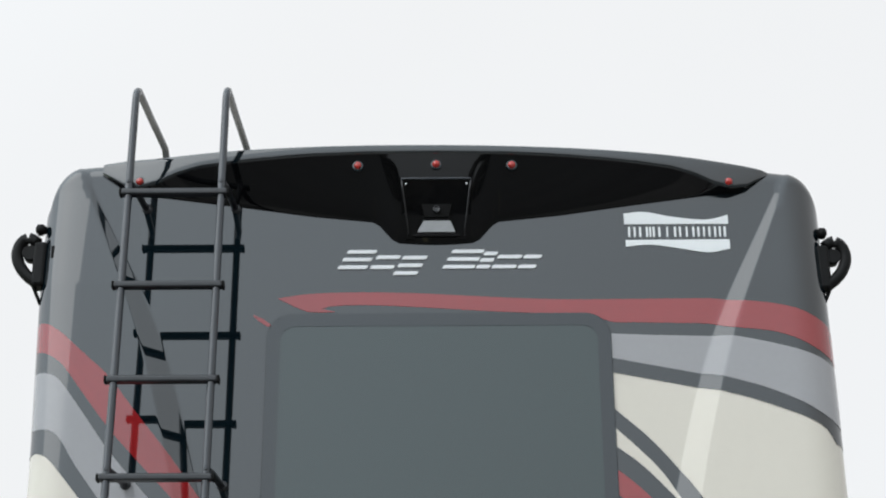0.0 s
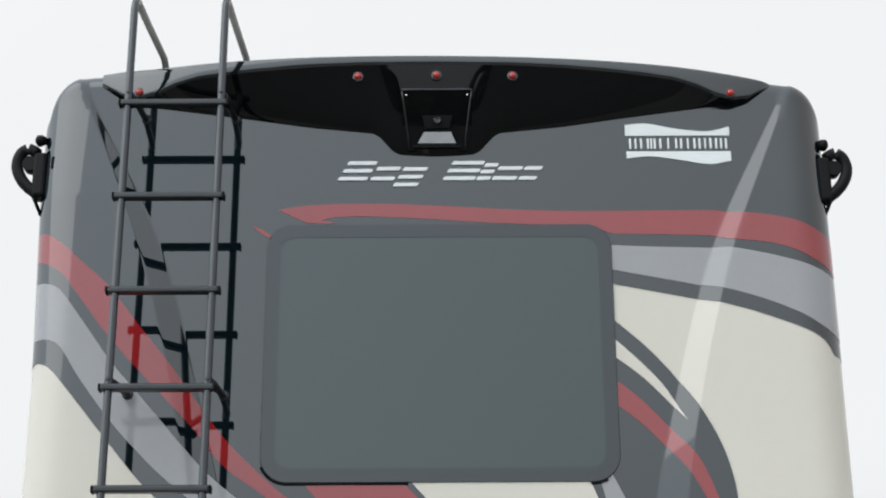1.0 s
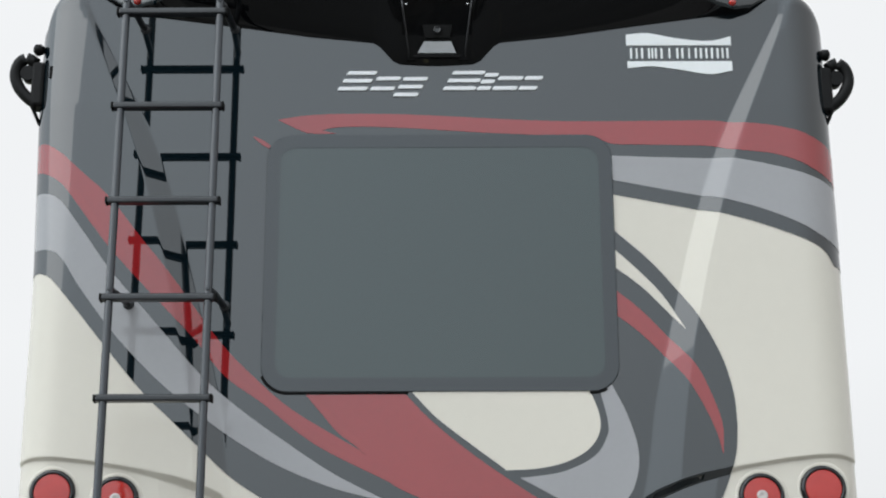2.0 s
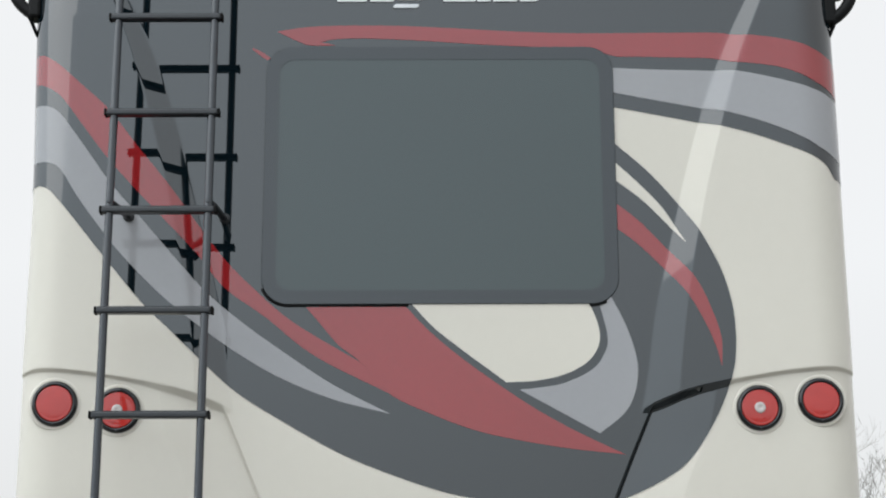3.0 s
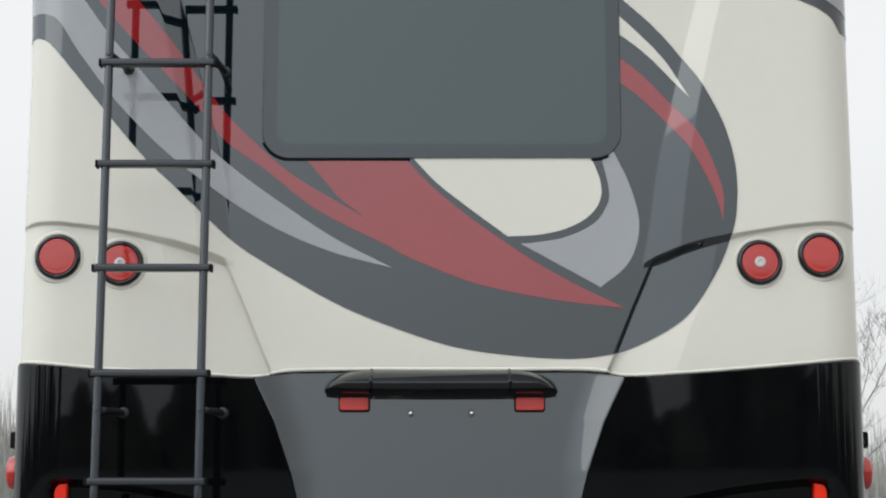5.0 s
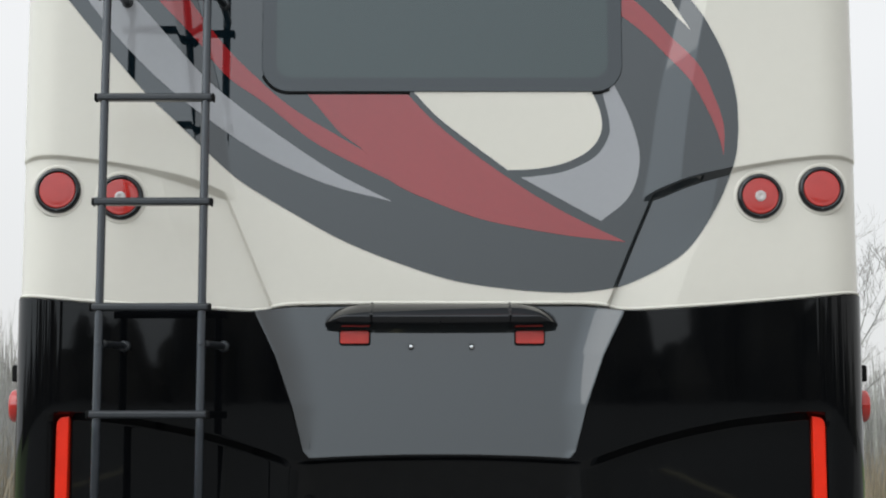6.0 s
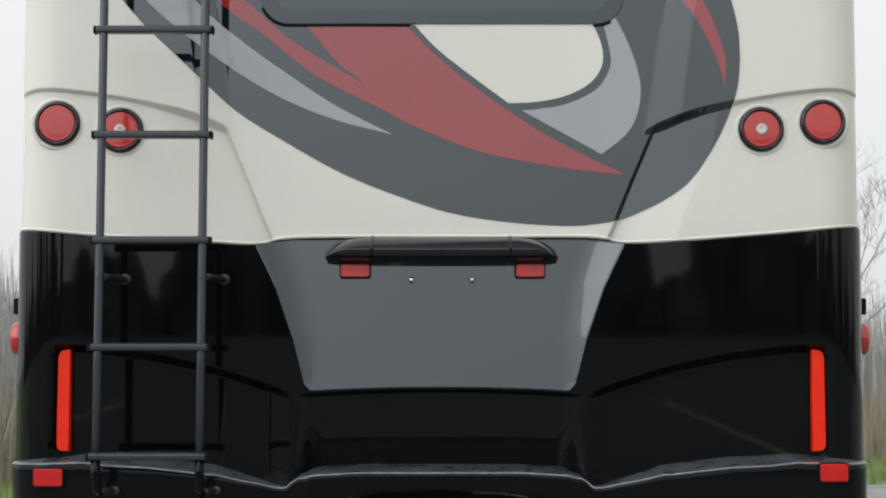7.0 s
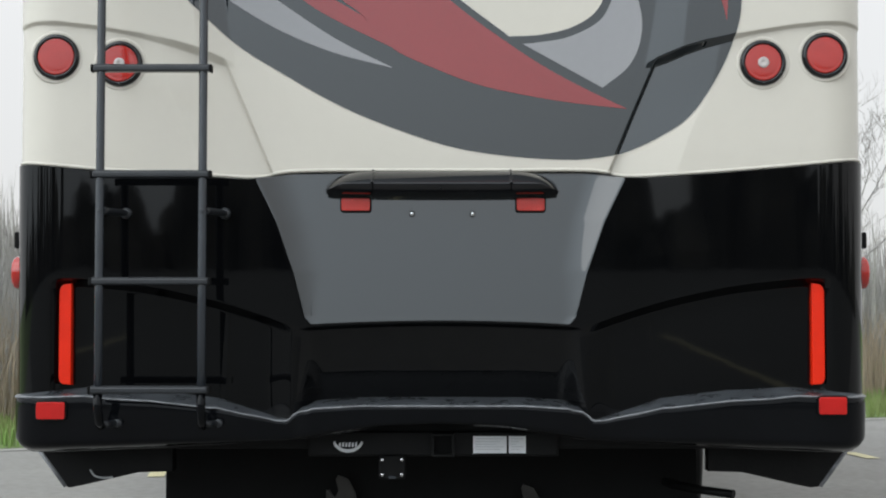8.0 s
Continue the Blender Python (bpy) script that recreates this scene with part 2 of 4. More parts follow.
# ------------------------------------------------------------------ shape of the motorhome's rear
CX, W, RF = -0.008, 1.320, 0.165          # middle, half width, radius of the rear corners
TOP_R = 0.060                             # rounding between the rear and the roof
RC = 0.112                                # radius of the roof's corners
UMAX = W - RF + RF * math.pi / 2

CREASE_IN = np.array([(1.34, 0.50), (1.411, 0.53), (1.69, 0.642), (1.755, 0.650), (1.916, 0.670), (2.061, 0.694), (2.209, 0.734), (2.472, 0.800), (2.664, 0.855), (2.86, 0.921), (3.0, 0.990), (3.207, 1.094), (3.394, 1.188), (3.5, 1.24)])
CREASE_OUT = np.array([(1.34, 0.735), (1.64, 0.738), (1.765, 0.750), (1.908, 0.767), (2.088, 0.793), (2.235, 0.826), (2.459, 0.872), (2.65, 0.928), (2.824, 0.974), (2.983, 1.038), (3.146, 1.104), (3.374, 1.196), (3.5, 1.245)])
POD_IN = np.array([(1.30, 0.49), (1.40, 0.535), (1.542, 0.594), (1.691, 0.658), (1.80, 0.70)])
POD_OUT = np.array([(1.30, 0.70), (1.364, 0.730), (1.504, 0.780), (1.609, 0.832), (1.758, 0.866), (1.80, 0.88)])
ARC = np.array([(0.40, 1.60), (0.645, 1.700), (0.70, 1.724), (0.76, 1.747), (0.82, 1.764), (0.92, 1.785), (1.08, 1.811), (1.18, 1.822), (1.25, 1.824), (1.33, 1.815)])


def eased(points):
    """A crease line with its corners smoothed."""
    c = curve(points, 160)
    k = np.pad(c, ((12, 12), (0, 0)), mode="reflect", reflect_type="odd")
    return np.stack([np.convolve(k[:, i], np.ones(25) / 25, mode="valid") for i in (0, 1)], 1)


CREASE_IN, CREASE_OUT, POD_IN, POD_OUT = eased(CREASE_IN), eased(CREASE_OUT), eased(POD_IN), eased(POD_OUT)


def roof_line(x):
    a = np.abs(np.asarray(x) - CX)
    z = 3.496 - 0.055 * np.clip(a / 1.12, 0, 1.2) ** 2
    d = np.clip(a - (W - RC), 0, RC)
    return z + 0.016 * step(CX - np.asarray(x), 0.85, 1.2) - 0.009 * (np.asarray(x) - CX) - (RC - np.sqrt(np.maximum(RC * RC - d * d, 0)))


def relief(x, z):
    """How far the rear stands out towards the viewer."""
    a = np.abs(x - CX)
    upper = np.interp(z, [1.7, 2.2, 2.6, 3.0, 3.35], [0.025, 0.024, 0.025, 0.020, 0.008]) * np.clip((a - np.interp(z, *CREASE_IN.T)) / (np.interp(z, *CREASE_OUT.T) - np.interp(z, *CREASE_IN.T)), 0, 1)
    lower = -0.020 * step(a - np.interp(z, *POD_IN.T), 0.0, 0.008) + 0.030 * np.clip((a - np.interp(z, *POD_IN.T)) / (np.interp(z, *POD_OUT.T) - np.interp(z, *POD_IN.T)), 0, 1)
    arc = np.interp(a, *ARC.T)
    depth = np.interp(a, [0.60, 0.70, 0.86, 0.98], [0.012, 0.025, 0.019, 0.009])
    k = np.clip((z - arc + depth) / depth, 0, 1)
    brow = np.clip(TOP_R - (roof_line(x) - z), 0, TOP_R)
    return lower * (1 - k) + upper * k - (TOP_R - np.sqrt(TOP_R * TOP_R - brow * brow))


BOSS_L = np.array([(0.85, 0.385), (0.888, 0.392), (0.913, 0.413), (1.051, 0.448), (1.206, 0.50), (1.337, 0.561), (1.45, 0.60)])


POCKET = curve([(0.38, 0.860), (0.50, 0.902), (0.63, 0.945), (0.75, 0.977), (0.90, 1.007), (1.05, 1.025), (1.14, 1.031), (1.22, 1.028)], 120)


def pocket_line(a):
    return np.interp(a, *POCKET.T)


def lower_relief(x, z):
    """The black lower part: corner panels, lamp pockets, the raised plate carrier and the hollow under it."""
    a = np.abs(x - CX)
    base = 0.040
    edge = np.interp(z, *BOSS_L.T)
    inside = np.clip((edge - a) / np.interp(z, [0.9, 1.05, 1.35], [0.03, 0.085, 0.125]), 0, 1)
    inside = inside * (2 - inside)
    floor = 0.880 + 0.014 * (1 - np.clip(a / 0.42, 0, 1) ** 2)
    plate = step(z, floor - 0.012, floor + 0.002)
    lean = -0.004 + 0.040 * np.clip((1.35 - z) / 0.45, 0, 1.1)
    out = base + (lean - base) * inside * plate - (0.025 + 0.30 * (0.893 - z)) * step(-a, -0.46, -0.36) * (1 - plate)
    pocket = np.clip((pocket_line(a) - z) / 0.026, 0, 1) * step(a, 0.41, 0.54) * (1 - step(a, 1.168, 1.19))
    rib = np.exp(-((a - 0.655 + 0.05 * (z - 0.8)) / 0.006) ** 2) * 0.0028
    return out - pocket * (0.046 - rib) + 0.028 * (z - 1.36)


def to_u(x):
    a = np.abs(np.asarray(x, float) - CX)
    d = np.clip((a - (W - RF)) / RF, 0, 0.999)
    return np.sign(np.asarray(x) - CX) * np.where(a <= W - RF, a, W - RF + RF * np.arcsin(d ** 1.25))


def surface(u, z, off=0.0, form=relief):
    """Points on the rear at the girth u and height z, lifted by off."""
    u, z = np.broadcast_arrays(np.asarray(u, float), np.asarray(z, float))
    a, s = np.abs(u), np.sign(u)
    th = np.clip((a - (W - RF)) / RF, 0, math.pi / 2)
    ax = np.where(a <= W - RF, a, W - RF + RF * np.sin(th) ** 0.8)
    y = RF * (1 - np.maximum(np.cos(th), 0) ** 0.8) + np.maximum(a - UMAX, 0)
    x = CX + s * ax
    x = x - 0.026 * step(z, 2.3, 3.2) * step(-x, 0.95, 1.25)
    return np.stack([x + s * np.sin(th) * off, y - form(x, z) - np.cos(th) * off, z], -1)


COLUMNS = np.concatenate([np.linspace(-UMAX - 0.25, -UMAX, 3)[:-1], np.linspace(-UMAX, -W + RF, 25)[:-1], np.linspace(-W + RF, W - RF, 700), np.linspace(W - RF, UMAX, 25)[1:], np.linspace(UMAX, UMAX + 0.25, 3)[1:]])


def spread(x):
    """Carries a stripe on round the rear corners."""
    return np.sign(x) * (np.minimum(np.abs(x), 1.22) + 1.33 * np.maximum(np.abs(x) - 1.22, 0))


def x_of(u):
    return surface(u, 2.0)[..., 0]


def panel(name, low, high, cols, rows, mat, parent, off=0.0, form=relief, label=""):
    """A sheet of the rear between two heights, each given for every column."""
    v = np.linspace(0, 1, rows)[:, None]
    return grid(name, surface(cols[None, :], low[None, :] * (1 - v) + high[None, :] * v, off, form), mat, parent, label)


def stripe(name, a, b, mat, parent, off=0.0028, n=110, m=22, label="", form=relief):
    """A painted stripe between two smooth edges."""
    p, q = curve(a, n), curve(b, n)
    p[:, 0], q[:, 0] = to_u(spread(p[:, 0])), to_u(spread(q[:, 0]))
    v = np.linspace(0, 1, m)[None, :, None]
    g = p[:, None, :] * (1 - v) + q[:, None, :] * v
    turn = np.cross(p[n // 2] - p[n // 2 - 1], q[n // 2] - p[n // 2])
    return grid(name, surface(g[..., 0], g[..., 1], off, form), mat, parent, label, flip=bool(turn > 0))


motorhome = tagged(new("motorhome"), "large motorhome in charcoal, red, silver and cream paint, parked on asphalt", "motorhome")

SEAM = [(-1.298, 1.384), (-1.081, 1.363), (-0.873, 1.350), (-0.70, 1.341), (-0.57, 1.337), (-0.466, 1.355), (-0.232, 1.358), (-0.007, 1.358),
        (0.201, 1.358), (0.455, 1.358), (0.568, 1.341), (0.72, 1.346), (0.894, 1.358), (1.119, 1.377), (1.275, 1.393)]
xs = x_of(COLUMNS)
seam = along(SEAM, xs)


SWOOSH_LOW = [(-1.288, 2.425), (-1.245, 2.401), (-1.178, 2.323), (-1.061, 2.179), (-0.934, 2.029), (-0.843, 1.942), (-0.742, 1.845), (-0.633, 1.749), (-0.491, 1.660),
              (-0.314, 1.561), (-0.139, 1.489), (0.034, 1.434), (0.207, 1.407), (0.38, 1.396), (0.484, 1.403), (0.571, 1.423), (0.677, 1.472), (0.757, 1.527), (0.821, 1.611),
              (0.878, 1.717), (0.913, 1.824), (0.923, 1.914)]
SWOOSH_UP = [(0.477, 2.643), (0.575, 2.551), (0.672, 2.461), (0.76, 2.357), (0.828, 2.254), (0.886, 2.134), (0.917, 2.014), (0.923, 1.914)]


def cap_relief(x, z):
    """The cream cap, sunk a little where the charcoal swoosh covers it."""
    inside = step(z, along(SWOOSH_LOW, x) + 0.004, along(SWOOSH_LOW, x) + 0.012) * (1 - step(z, along(SWOOSH_UP, x) - 0.012, along(SWOOSH_UP, x) - 0.004))
    return relief(x, z) - 0.007 * inside * step(x, 0.53, 0.55) * (1 - step(x, 0.905, 0.918))


panel("rear_cap", seam, roof_line(xs), COLUMNS, 720, CREAM, motorhome, form=cap_relief, label="cream moulded rear cap with recessed lamp pods")


def bumper_ledge(x):
    a = np.abs(x - CX)
    z = np.interp(a, [0, 0.25, 0.39, 0.43, 0.465, 0.50, 0.60, 0.68, 0.88, 1.08, 1.30], [0.665, 0.664, 0.655, 0.635, 0.600, 0.604, 0.634, 0.662, 0.686, 0.697, 0.676])
    return z


panel("lower_rear_panel", bumper_ledge(xs) - 0.02, seam - 0.004, COLUMNS, 230, BLACK, motorhome, form=lower_relief, label="gloss black lower rear panel with lamp pockets")

lip = surface(COLUMNS, seam + 0.006, -0.001)[2:-2:2]
part("cap_lip", tube(bmesh.new(), [tuple(p) for p in lip], 0.0060, 8), CREAM, motorhome, "rounded lower lip of the cream cap")

# ------------------------------------------------------------------ painted stripes
BAND_LOW = [(0.50, 2.697), (0.679, 2.662), (0.833, 2.631), (0.903, 2.614), (1.014, 2.583), (1.12, 2.545), (1.2, 2.511), (1.243, 2.482), (1.271, 2.44)]
field_low = np.where(xs < 0.53, along(SWOOSH_LOW, xs), along(BAND_LOW, xs))
panel("charcoal_field", field_low, roof_line(xs) - 0.004, COLUMNS, 330, CHARCOAL, motorhome, 0.0015, label="charcoal paint field")
x_split = float(xs[xs < 0.53].max())
tip = to_u(x_split + (0.9225 - x_split) * np.sin(np.linspace(0, math.pi / 2, 200)))
panel("charcoal_swoosh", along(SWOOSH_LOW, x_of(tip)), along(SWOOSH_UP, x_of(tip)), tip, 340, CHARCOAL, motorhome, 0.0020, label="curved end of the charcoal swoosh")

stripe("silver_stripe", [(-1.302, 2.705), (-1.251, 2.689), (-1.214, 2.656), (-1.135, 2.542), (-1.049, 2.42), (-0.927, 2.28), (-0.815, 2.151), (-0.731, 2.062), (-0.621, 1.971), (-0.495, 1.88), (-0.334, 1.773), (-0.158, 1.682)],
       [(-1.302, 2.508), (-1.241, 2.495), (-1.203, 2.457), (-1.145, 2.364), (-1.031, 2.215), (-0.919, 2.096), (-0.828, 2.014), (-0.745, 1.950), (-0.619, 1.864), (-0.493, 1.792), (-0.334, 1.727), (-0.158, 1.681)], SILVER, motorhome, label="silver-grey paint stripe")
stripe("red_stripe", [(-1.302, 2.88), (-1.261, 2.867), (-1.213, 2.82), (-1.146, 2.752), (-1.069, 2.675), (-0.974, 2.551), (-0.86, 2.41), (-0.774, 2.294), (-0.68, 2.173), (-0.588, 2.08), (-0.461, 1.971), (-0.247, 1.842)],
       [(-1.302, 2.785), (-1.255, 2.758), (-1.207, 2.708), (-1.139, 2.609), (-1.062, 2.504), (-0.967, 2.397), (-0.855, 2.28), (-0.77, 2.191), (-0.678, 2.081), (-0.551, 1.989), (-0.389, 1.862), (-0.158, 1.744)], RED, motorhome, label="red paint stripe")
stripe("red_stripe", [(-0.121, 2.035), (-0.035, 1.943), (0.071, 1.853), (0.194, 1.763), (0.316, 1.683), (0.437, 1.617), (0.568, 1.554)],
       [(-0.435, 2.035), (-0.373, 1.962), (-0.318, 1.898), (-0.247, 1.842), (-0.158, 1.744), (-0.035, 1.683), (0.105, 1.63), (0.244, 1.598), (0.401, 1.572), (0.568, 1.5535)], RED, motorhome, 0.0034, label="red paint swoosh under the window")
stripe("cream_inlay", [(-0.095, 2.035), (-0.018, 1.952), (0.071, 1.88), (0.203, 1.781)],
       [(0.466, 2.04), (0.496, 1.96), (0.496, 1.897), (0.459, 1.843), (0.388, 1.804), (0.299, 1.784), (0.203, 1.779)], CREAM, motorhome, label="cream inlay under the window")
stripe("silver_inlay", [(0.499, 2.04), (0.523, 1.933), (0.517, 1.879), (0.476, 1.821), (0.387, 1.777), (0.299, 1.761), (0.246, 1.756)],
       [(0.535, 2.06), (0.586, 1.951), (0.615, 1.843), (0.607, 1.753), (0.57, 1.682), (0.493, 1.619)], SILVER, motorhome, label="silver-grey curved inlay")
stripe("red_stripe", [(-0.533, 2.949), (-0.445, 2.963), (-0.333, 2.969), (-0.145, 2.968), (0.043, 2.959), (0.23, 2.948), (0.417, 2.941), (0.605, 2.941), (0.792, 2.942), (0.914, 2.941), (0.989, 2.929), (1.1, 2.916), (1.191, 2.894), (1.253, 2.862), (1.286, 2.838)],
       [(-0.533, 2.948), (-0.444, 2.905), (-0.41, 2.907), (-0.380, 2.913), (-0.345, 2.921), (-0.238, 2.924), (-0.051, 2.915), (0.136, 2.902), (0.322, 2.893), (0.491, 2.886), (0.57, 2.861), (0.657, 2.858), (0.788, 2.855), (0.896, 2.851), (0.964, 2.833), (1.092, 2.817), (1.182, 2.787), (1.256, 2.743), (1.286, 2.715)], RED, motorhome, n=160, label="red paint stripe over the window")
stripe("silver_stripe", [(0.53, 2.821), (0.683, 2.814), (0.895, 2.808), (0.96, 2.802), (1.059, 2.783), (1.167, 2.755), (1.239, 2.73), (1.286, 2.70)],
       [(0.53, 2.741), (0.68, 2.711), (0.844, 2.679), (0.917, 2.663), (1.034, 2.629), (1.14, 2.587), (1.211, 2.549), (1.286, 2.495)], SILVER, motorhome, label="silver-grey paint stripe")
stripe("cream_flash", [(0.53, 2.527), (0.635, 2.427), (0.714, 2.338), (0.78, 2.226)], [(0.53, 2.460), (0.634, 2.38), (0.704, 2.31), (0.78, 2.225)], CREAM, motorhome, label="pointed cream flash")
stripe("red_flash", [(0.53, 2.385), (0.632, 2.301), (0.719, 2.208), (0.805, 2.106), (0.851, 2.005), (0.877, 1.915), (0.875, 1.825)],
       [(0.53, 2.300), (0.629, 2.223), (0.716, 2.134), (0.776, 2.06), (0.826, 1.969), (0.859, 1.887), (0.874, 1.825)], RED, motorhome, label="curved red flash")
stripe("red_flash", [(-0.44, 2.909), (-0.40, 2.912), (-0.342, 2.9005)], [(-0.44, 2.902), (-0.40, 2.8985), (-0.342, 2.8995)], RED, motorhome, 0.0034, n=20, m=6, label="short red prong of the stripe")
stripe("red_flash", [(-0.611, 2.891), (-0.58, 2.876), (-0.553, 2.856)], [(-0.613, 2.887), (-0.588, 2.865), (-0.562, 2.848)], RED, motorhome, n=20, m=6, label="small red flash beside the window")

# charcoal plate carrier on the black panel
pc = np.linspace(0, 1, 220)[None, :]
pz = np.linspace(0, 1, 160)[:, None]
zz = 0.893 + pz * (1.352 - 0.893)
half = np.interp(zz, *BOSS_L.T)
px = CX + (2 * pc - 1) * half
zz = 0.888 + 0.013 * (1 - ((px - CX) / 0.42) ** 2) * (1 - pz) + pz * (1.353 - 0.888 - 0.016 * np.clip((np.abs(px - CX) - 0.44) / 0.12, 0, 1))
carrier = grid("plate_carrier", surface(px - CX, zz, 0.004, lower_relief), CHARCOAL, motorhome, "charcoal number plate carrier, empty")

slot = surface(np.array([-1.262, -1.255]), np.array([3.105, 3.150]), 0.002)
part("vent_slot", box(bmesh.new(), (slot[0][0] - 0.004, slot[0][1] - 0.004, 3.105), (slot[1][0] + 0.004, slot[1][1] + 0.006, 3.150), 0.003), RUBBER, motorhome, "short black slot near the corner")

# ------------------------------------------------------------------ sides, roof, bumper
def shell():
    """Side walls, roof and front end."""
    xr = CX + np.concatenate([[-W], -W + RC * (1 - np.cos(np.linspace(0, math.pi / 2, 9)))[1:], np.linspace(-W + RC, W - RC, 30)[1:-1], W - RC + RC * np.sin(np.linspace(0, math.pi / 2, 9))])
    top = roof_line(xr) - 0.003
    ring = [(xr[0], 0.6)] + list(zip(xr, top)) + [(xr[-1], 0.6)]
    verts, faces, n = [], [], len(ring)
    for y in (0.18, 0.3, 7.4, 7.6):
        k = 0.96 if y > 7.5 else 0.997
        verts += [(CX + (x - CX) * k, y, 0.5 + (z - 0.5) * k) for x, z in ring]
    for r in range(3):
        for i in range(n - 1):
            faces.append((r * n + i, (r + 1) * n + i, (r + 1) * n + i + 1, r * n + i + 1))
    faces.append(tuple(range(3 * n, 4 * n)))
    return mesh_object("body_shell", verts, faces, CREAM, motorhome, "cream side walls and roof", smooth=False)


shell()


def bumper():
    a0 = COLUMNS
    x = x_of(a0)
    a = np.abs(x - CX)
    up = bumper_ledge(x)
    front = up - np.interp(a, [0, 0.40, 0.45, 0.55, 0.7, 1.0, 1.2, 1.3], [0.024, 0.022, 0.004, 0.010, 0.028, 0.030, 0.018, 0.009])
    low = np.interp(a, [0, 0.2, 0.45, 0.7, 1.0, 1.2, 1.25, 1.285, 1.308, 1.32], [0.585, 0.575, 0.535, 0.522, 0.508, 0.500, 0.498, 0.503, 0.520, 0.545])
    dip = step(a, 0.40, 0.45) * (1 - step(a, 0.48, 0.62))
    lip = 0.085 - 0.02 * dip
    def at(z, out):
        p = surface(a0, z, 0.0, lambda xx, zz: np.zeros_like(xx) + out)
        p[..., 0] = CX + (p[..., 0] - CX) * 0.994
        return p
    back = np.where(a < 0.42, -0.082, np.where(a < 1.18, -0.025, 0.02))
    ledge = [at(up, back), at(up * 0.5 + front * 0.5 + 0.002, (back + lip) / 2), at(front + 0.004, lip - 0.006), at(front, lip)]
    grid("bumper_ledge", np.array(ledge), DUSTY, motorhome, "dusty black step on top of the bumper", flip=True)
    edge = at(front + 0.001, lip + 0.001)[2:-2]
    # sky highlight on the rounded edge, drawn as a thin grey tube
    part("bumper_edge", tube(bmesh.new(), [tuple(p) for p in edge[::3]], 0.003, 6), EDGE_GLINT, motorhome, "thin grey highlight painted along the bumper's edge")
    rows = []
    for k in np.linspace(0, 1, 14):
        z = front * (1 - k) + low * k
        bulge = lip + 0.004 * min(1.0, k * 12) - 0.012 * k - 0.09 * max(0.0, (k - 0.82) / 0.18) ** 2
        rows.append(at(z - 0.001, bulge))
    rows.append(at(low + 0.004, lip - 0.25))
    part("bumper_lip", tube(bmesh.new(), [tuple(p) for p in at(low + 0.002, lip - 0.098)[2:-2:3]], 0.004, 6), GLOSS, motorhome, "rounded lower edge of the bumper")
    grid("bumper", np.array(rows), BUMPER_BLACK, motorhome, "gloss black moulded rear bumper", flip=True)


bumper()

# ------------------------------------------------------------------ spoiler over the window
def spoiler_low(x):
    a = np.abs(x - CX)
    z = np.interp(a, [0, 0.21, 0.42, 0.64, 0.92, 1.0, 1.06, 1.14], [3.222, 3.226, 3.248, 3.281, 3.320, 3.329, 3.348, 3.405])
    return z - 0.075 * (1 - step(a, 0.125, 0.215)) - 0.006 * np.clip(1 - (a / 0.14) ** 2, 0, 1)


def spoiler_high(x):
    a = np.abs(x - CX)
    return np.interp(a, [0, 0.25, 0.43, 0.63, 0.80, 0.88, 0.94, 1.0, 1.06, 1.14], [3.444, 3.441, 3.432, 3.415, 3.395, 3.372, 3.345, 3.334, 3.350, 3.406]) - 0.006 * (np.asarray(x) - CX)


def spoiler_reach(x):
    a = np.abs(x - CX)
    return 0.085 * np.clip(1 - (a / 1.14) ** 5, 0, 1)


sx = CX + 1.14 * np.sin(np.linspace(-math.pi / 2, math.pi / 2, 160))
lo_z, hi_z, out = spoiler_low(sx), spoiler_high(sx), spoiler_reach(sx)
lip_z = roof_line(sx) - 0.018
wall = relief(sx, lo_z)
v = np.linspace(0, 1, 22)[:, None]
z = lo_z + v * (hi_z - lo_z)
y = -(wall + 0.004) * (1 - v) - (wall + out) * (v ** 0.8)
grid("spoiler", np.stack([np.broadcast_to(sx, z.shape), y, z], -1), BLACK, motorhome, "gloss black concave spoiler")
rim = np.stack([np.stack([sx, -wall - out * k - b, hi_z + (lip_z - hi_z) * h], -1) for h, k, b in ((0, 1.0, 0.0), (0.08, 1.03, 0.002), (0.16, 1.04, 0.003), (0.45, 1.04, 0.003), (0.75, 1.04, 0.003), (0.88, 1.02, 0.003), (0.97, 0.94, 0.002), (1.02, 0.80, 0.0), (1.1, 0.45, -0.0), (1.2, -0.4, -0.06))])
grid("spoiler_lip", rim, CHARCOAL, motorhome, "charcoal lip along the roof's edge")


def spoiler_y(x, z):
    k = (z - spoiler_low(x)) / (spoiler_high(x) - spoiler_low(x))
    k = float(np.clip(k, 0, 1))
    r = float(relief(np.array([x]), np.array([spoiler_low(x)]))[0])
    return -(r + 0.004) * (1 - k) - (r + float(spoiler_reach(x))) * k ** 0.8


def marker_lamp(x, z):
    y = spoiler_y(x, z)
    base = part("marker_lamp", lathe(bmesh.new(), [(0.0185, -0.02), (0.0185, 0.005), (0.0165, 0.008), (0.0125, 0.006)], (x, y, z), 24), GASKET, motorhome, "red roof marker lamp in a dark ring")
    part("lens", lathe(bmesh.new(), [(0.0125, 0.004), (0.0122, 0.011), (0.0095, 0.0155), (0.005, 0.0178), (0.001, 0.018)], (x, y, z), 24), LENS, base)


for mx, mz in ((-1.012, 3.362), (-0.272, 3.402), (-0.007, 3.404), (0.249, 3.402), (0.985, 3.350)):
    marker_lamp(mx, mz)


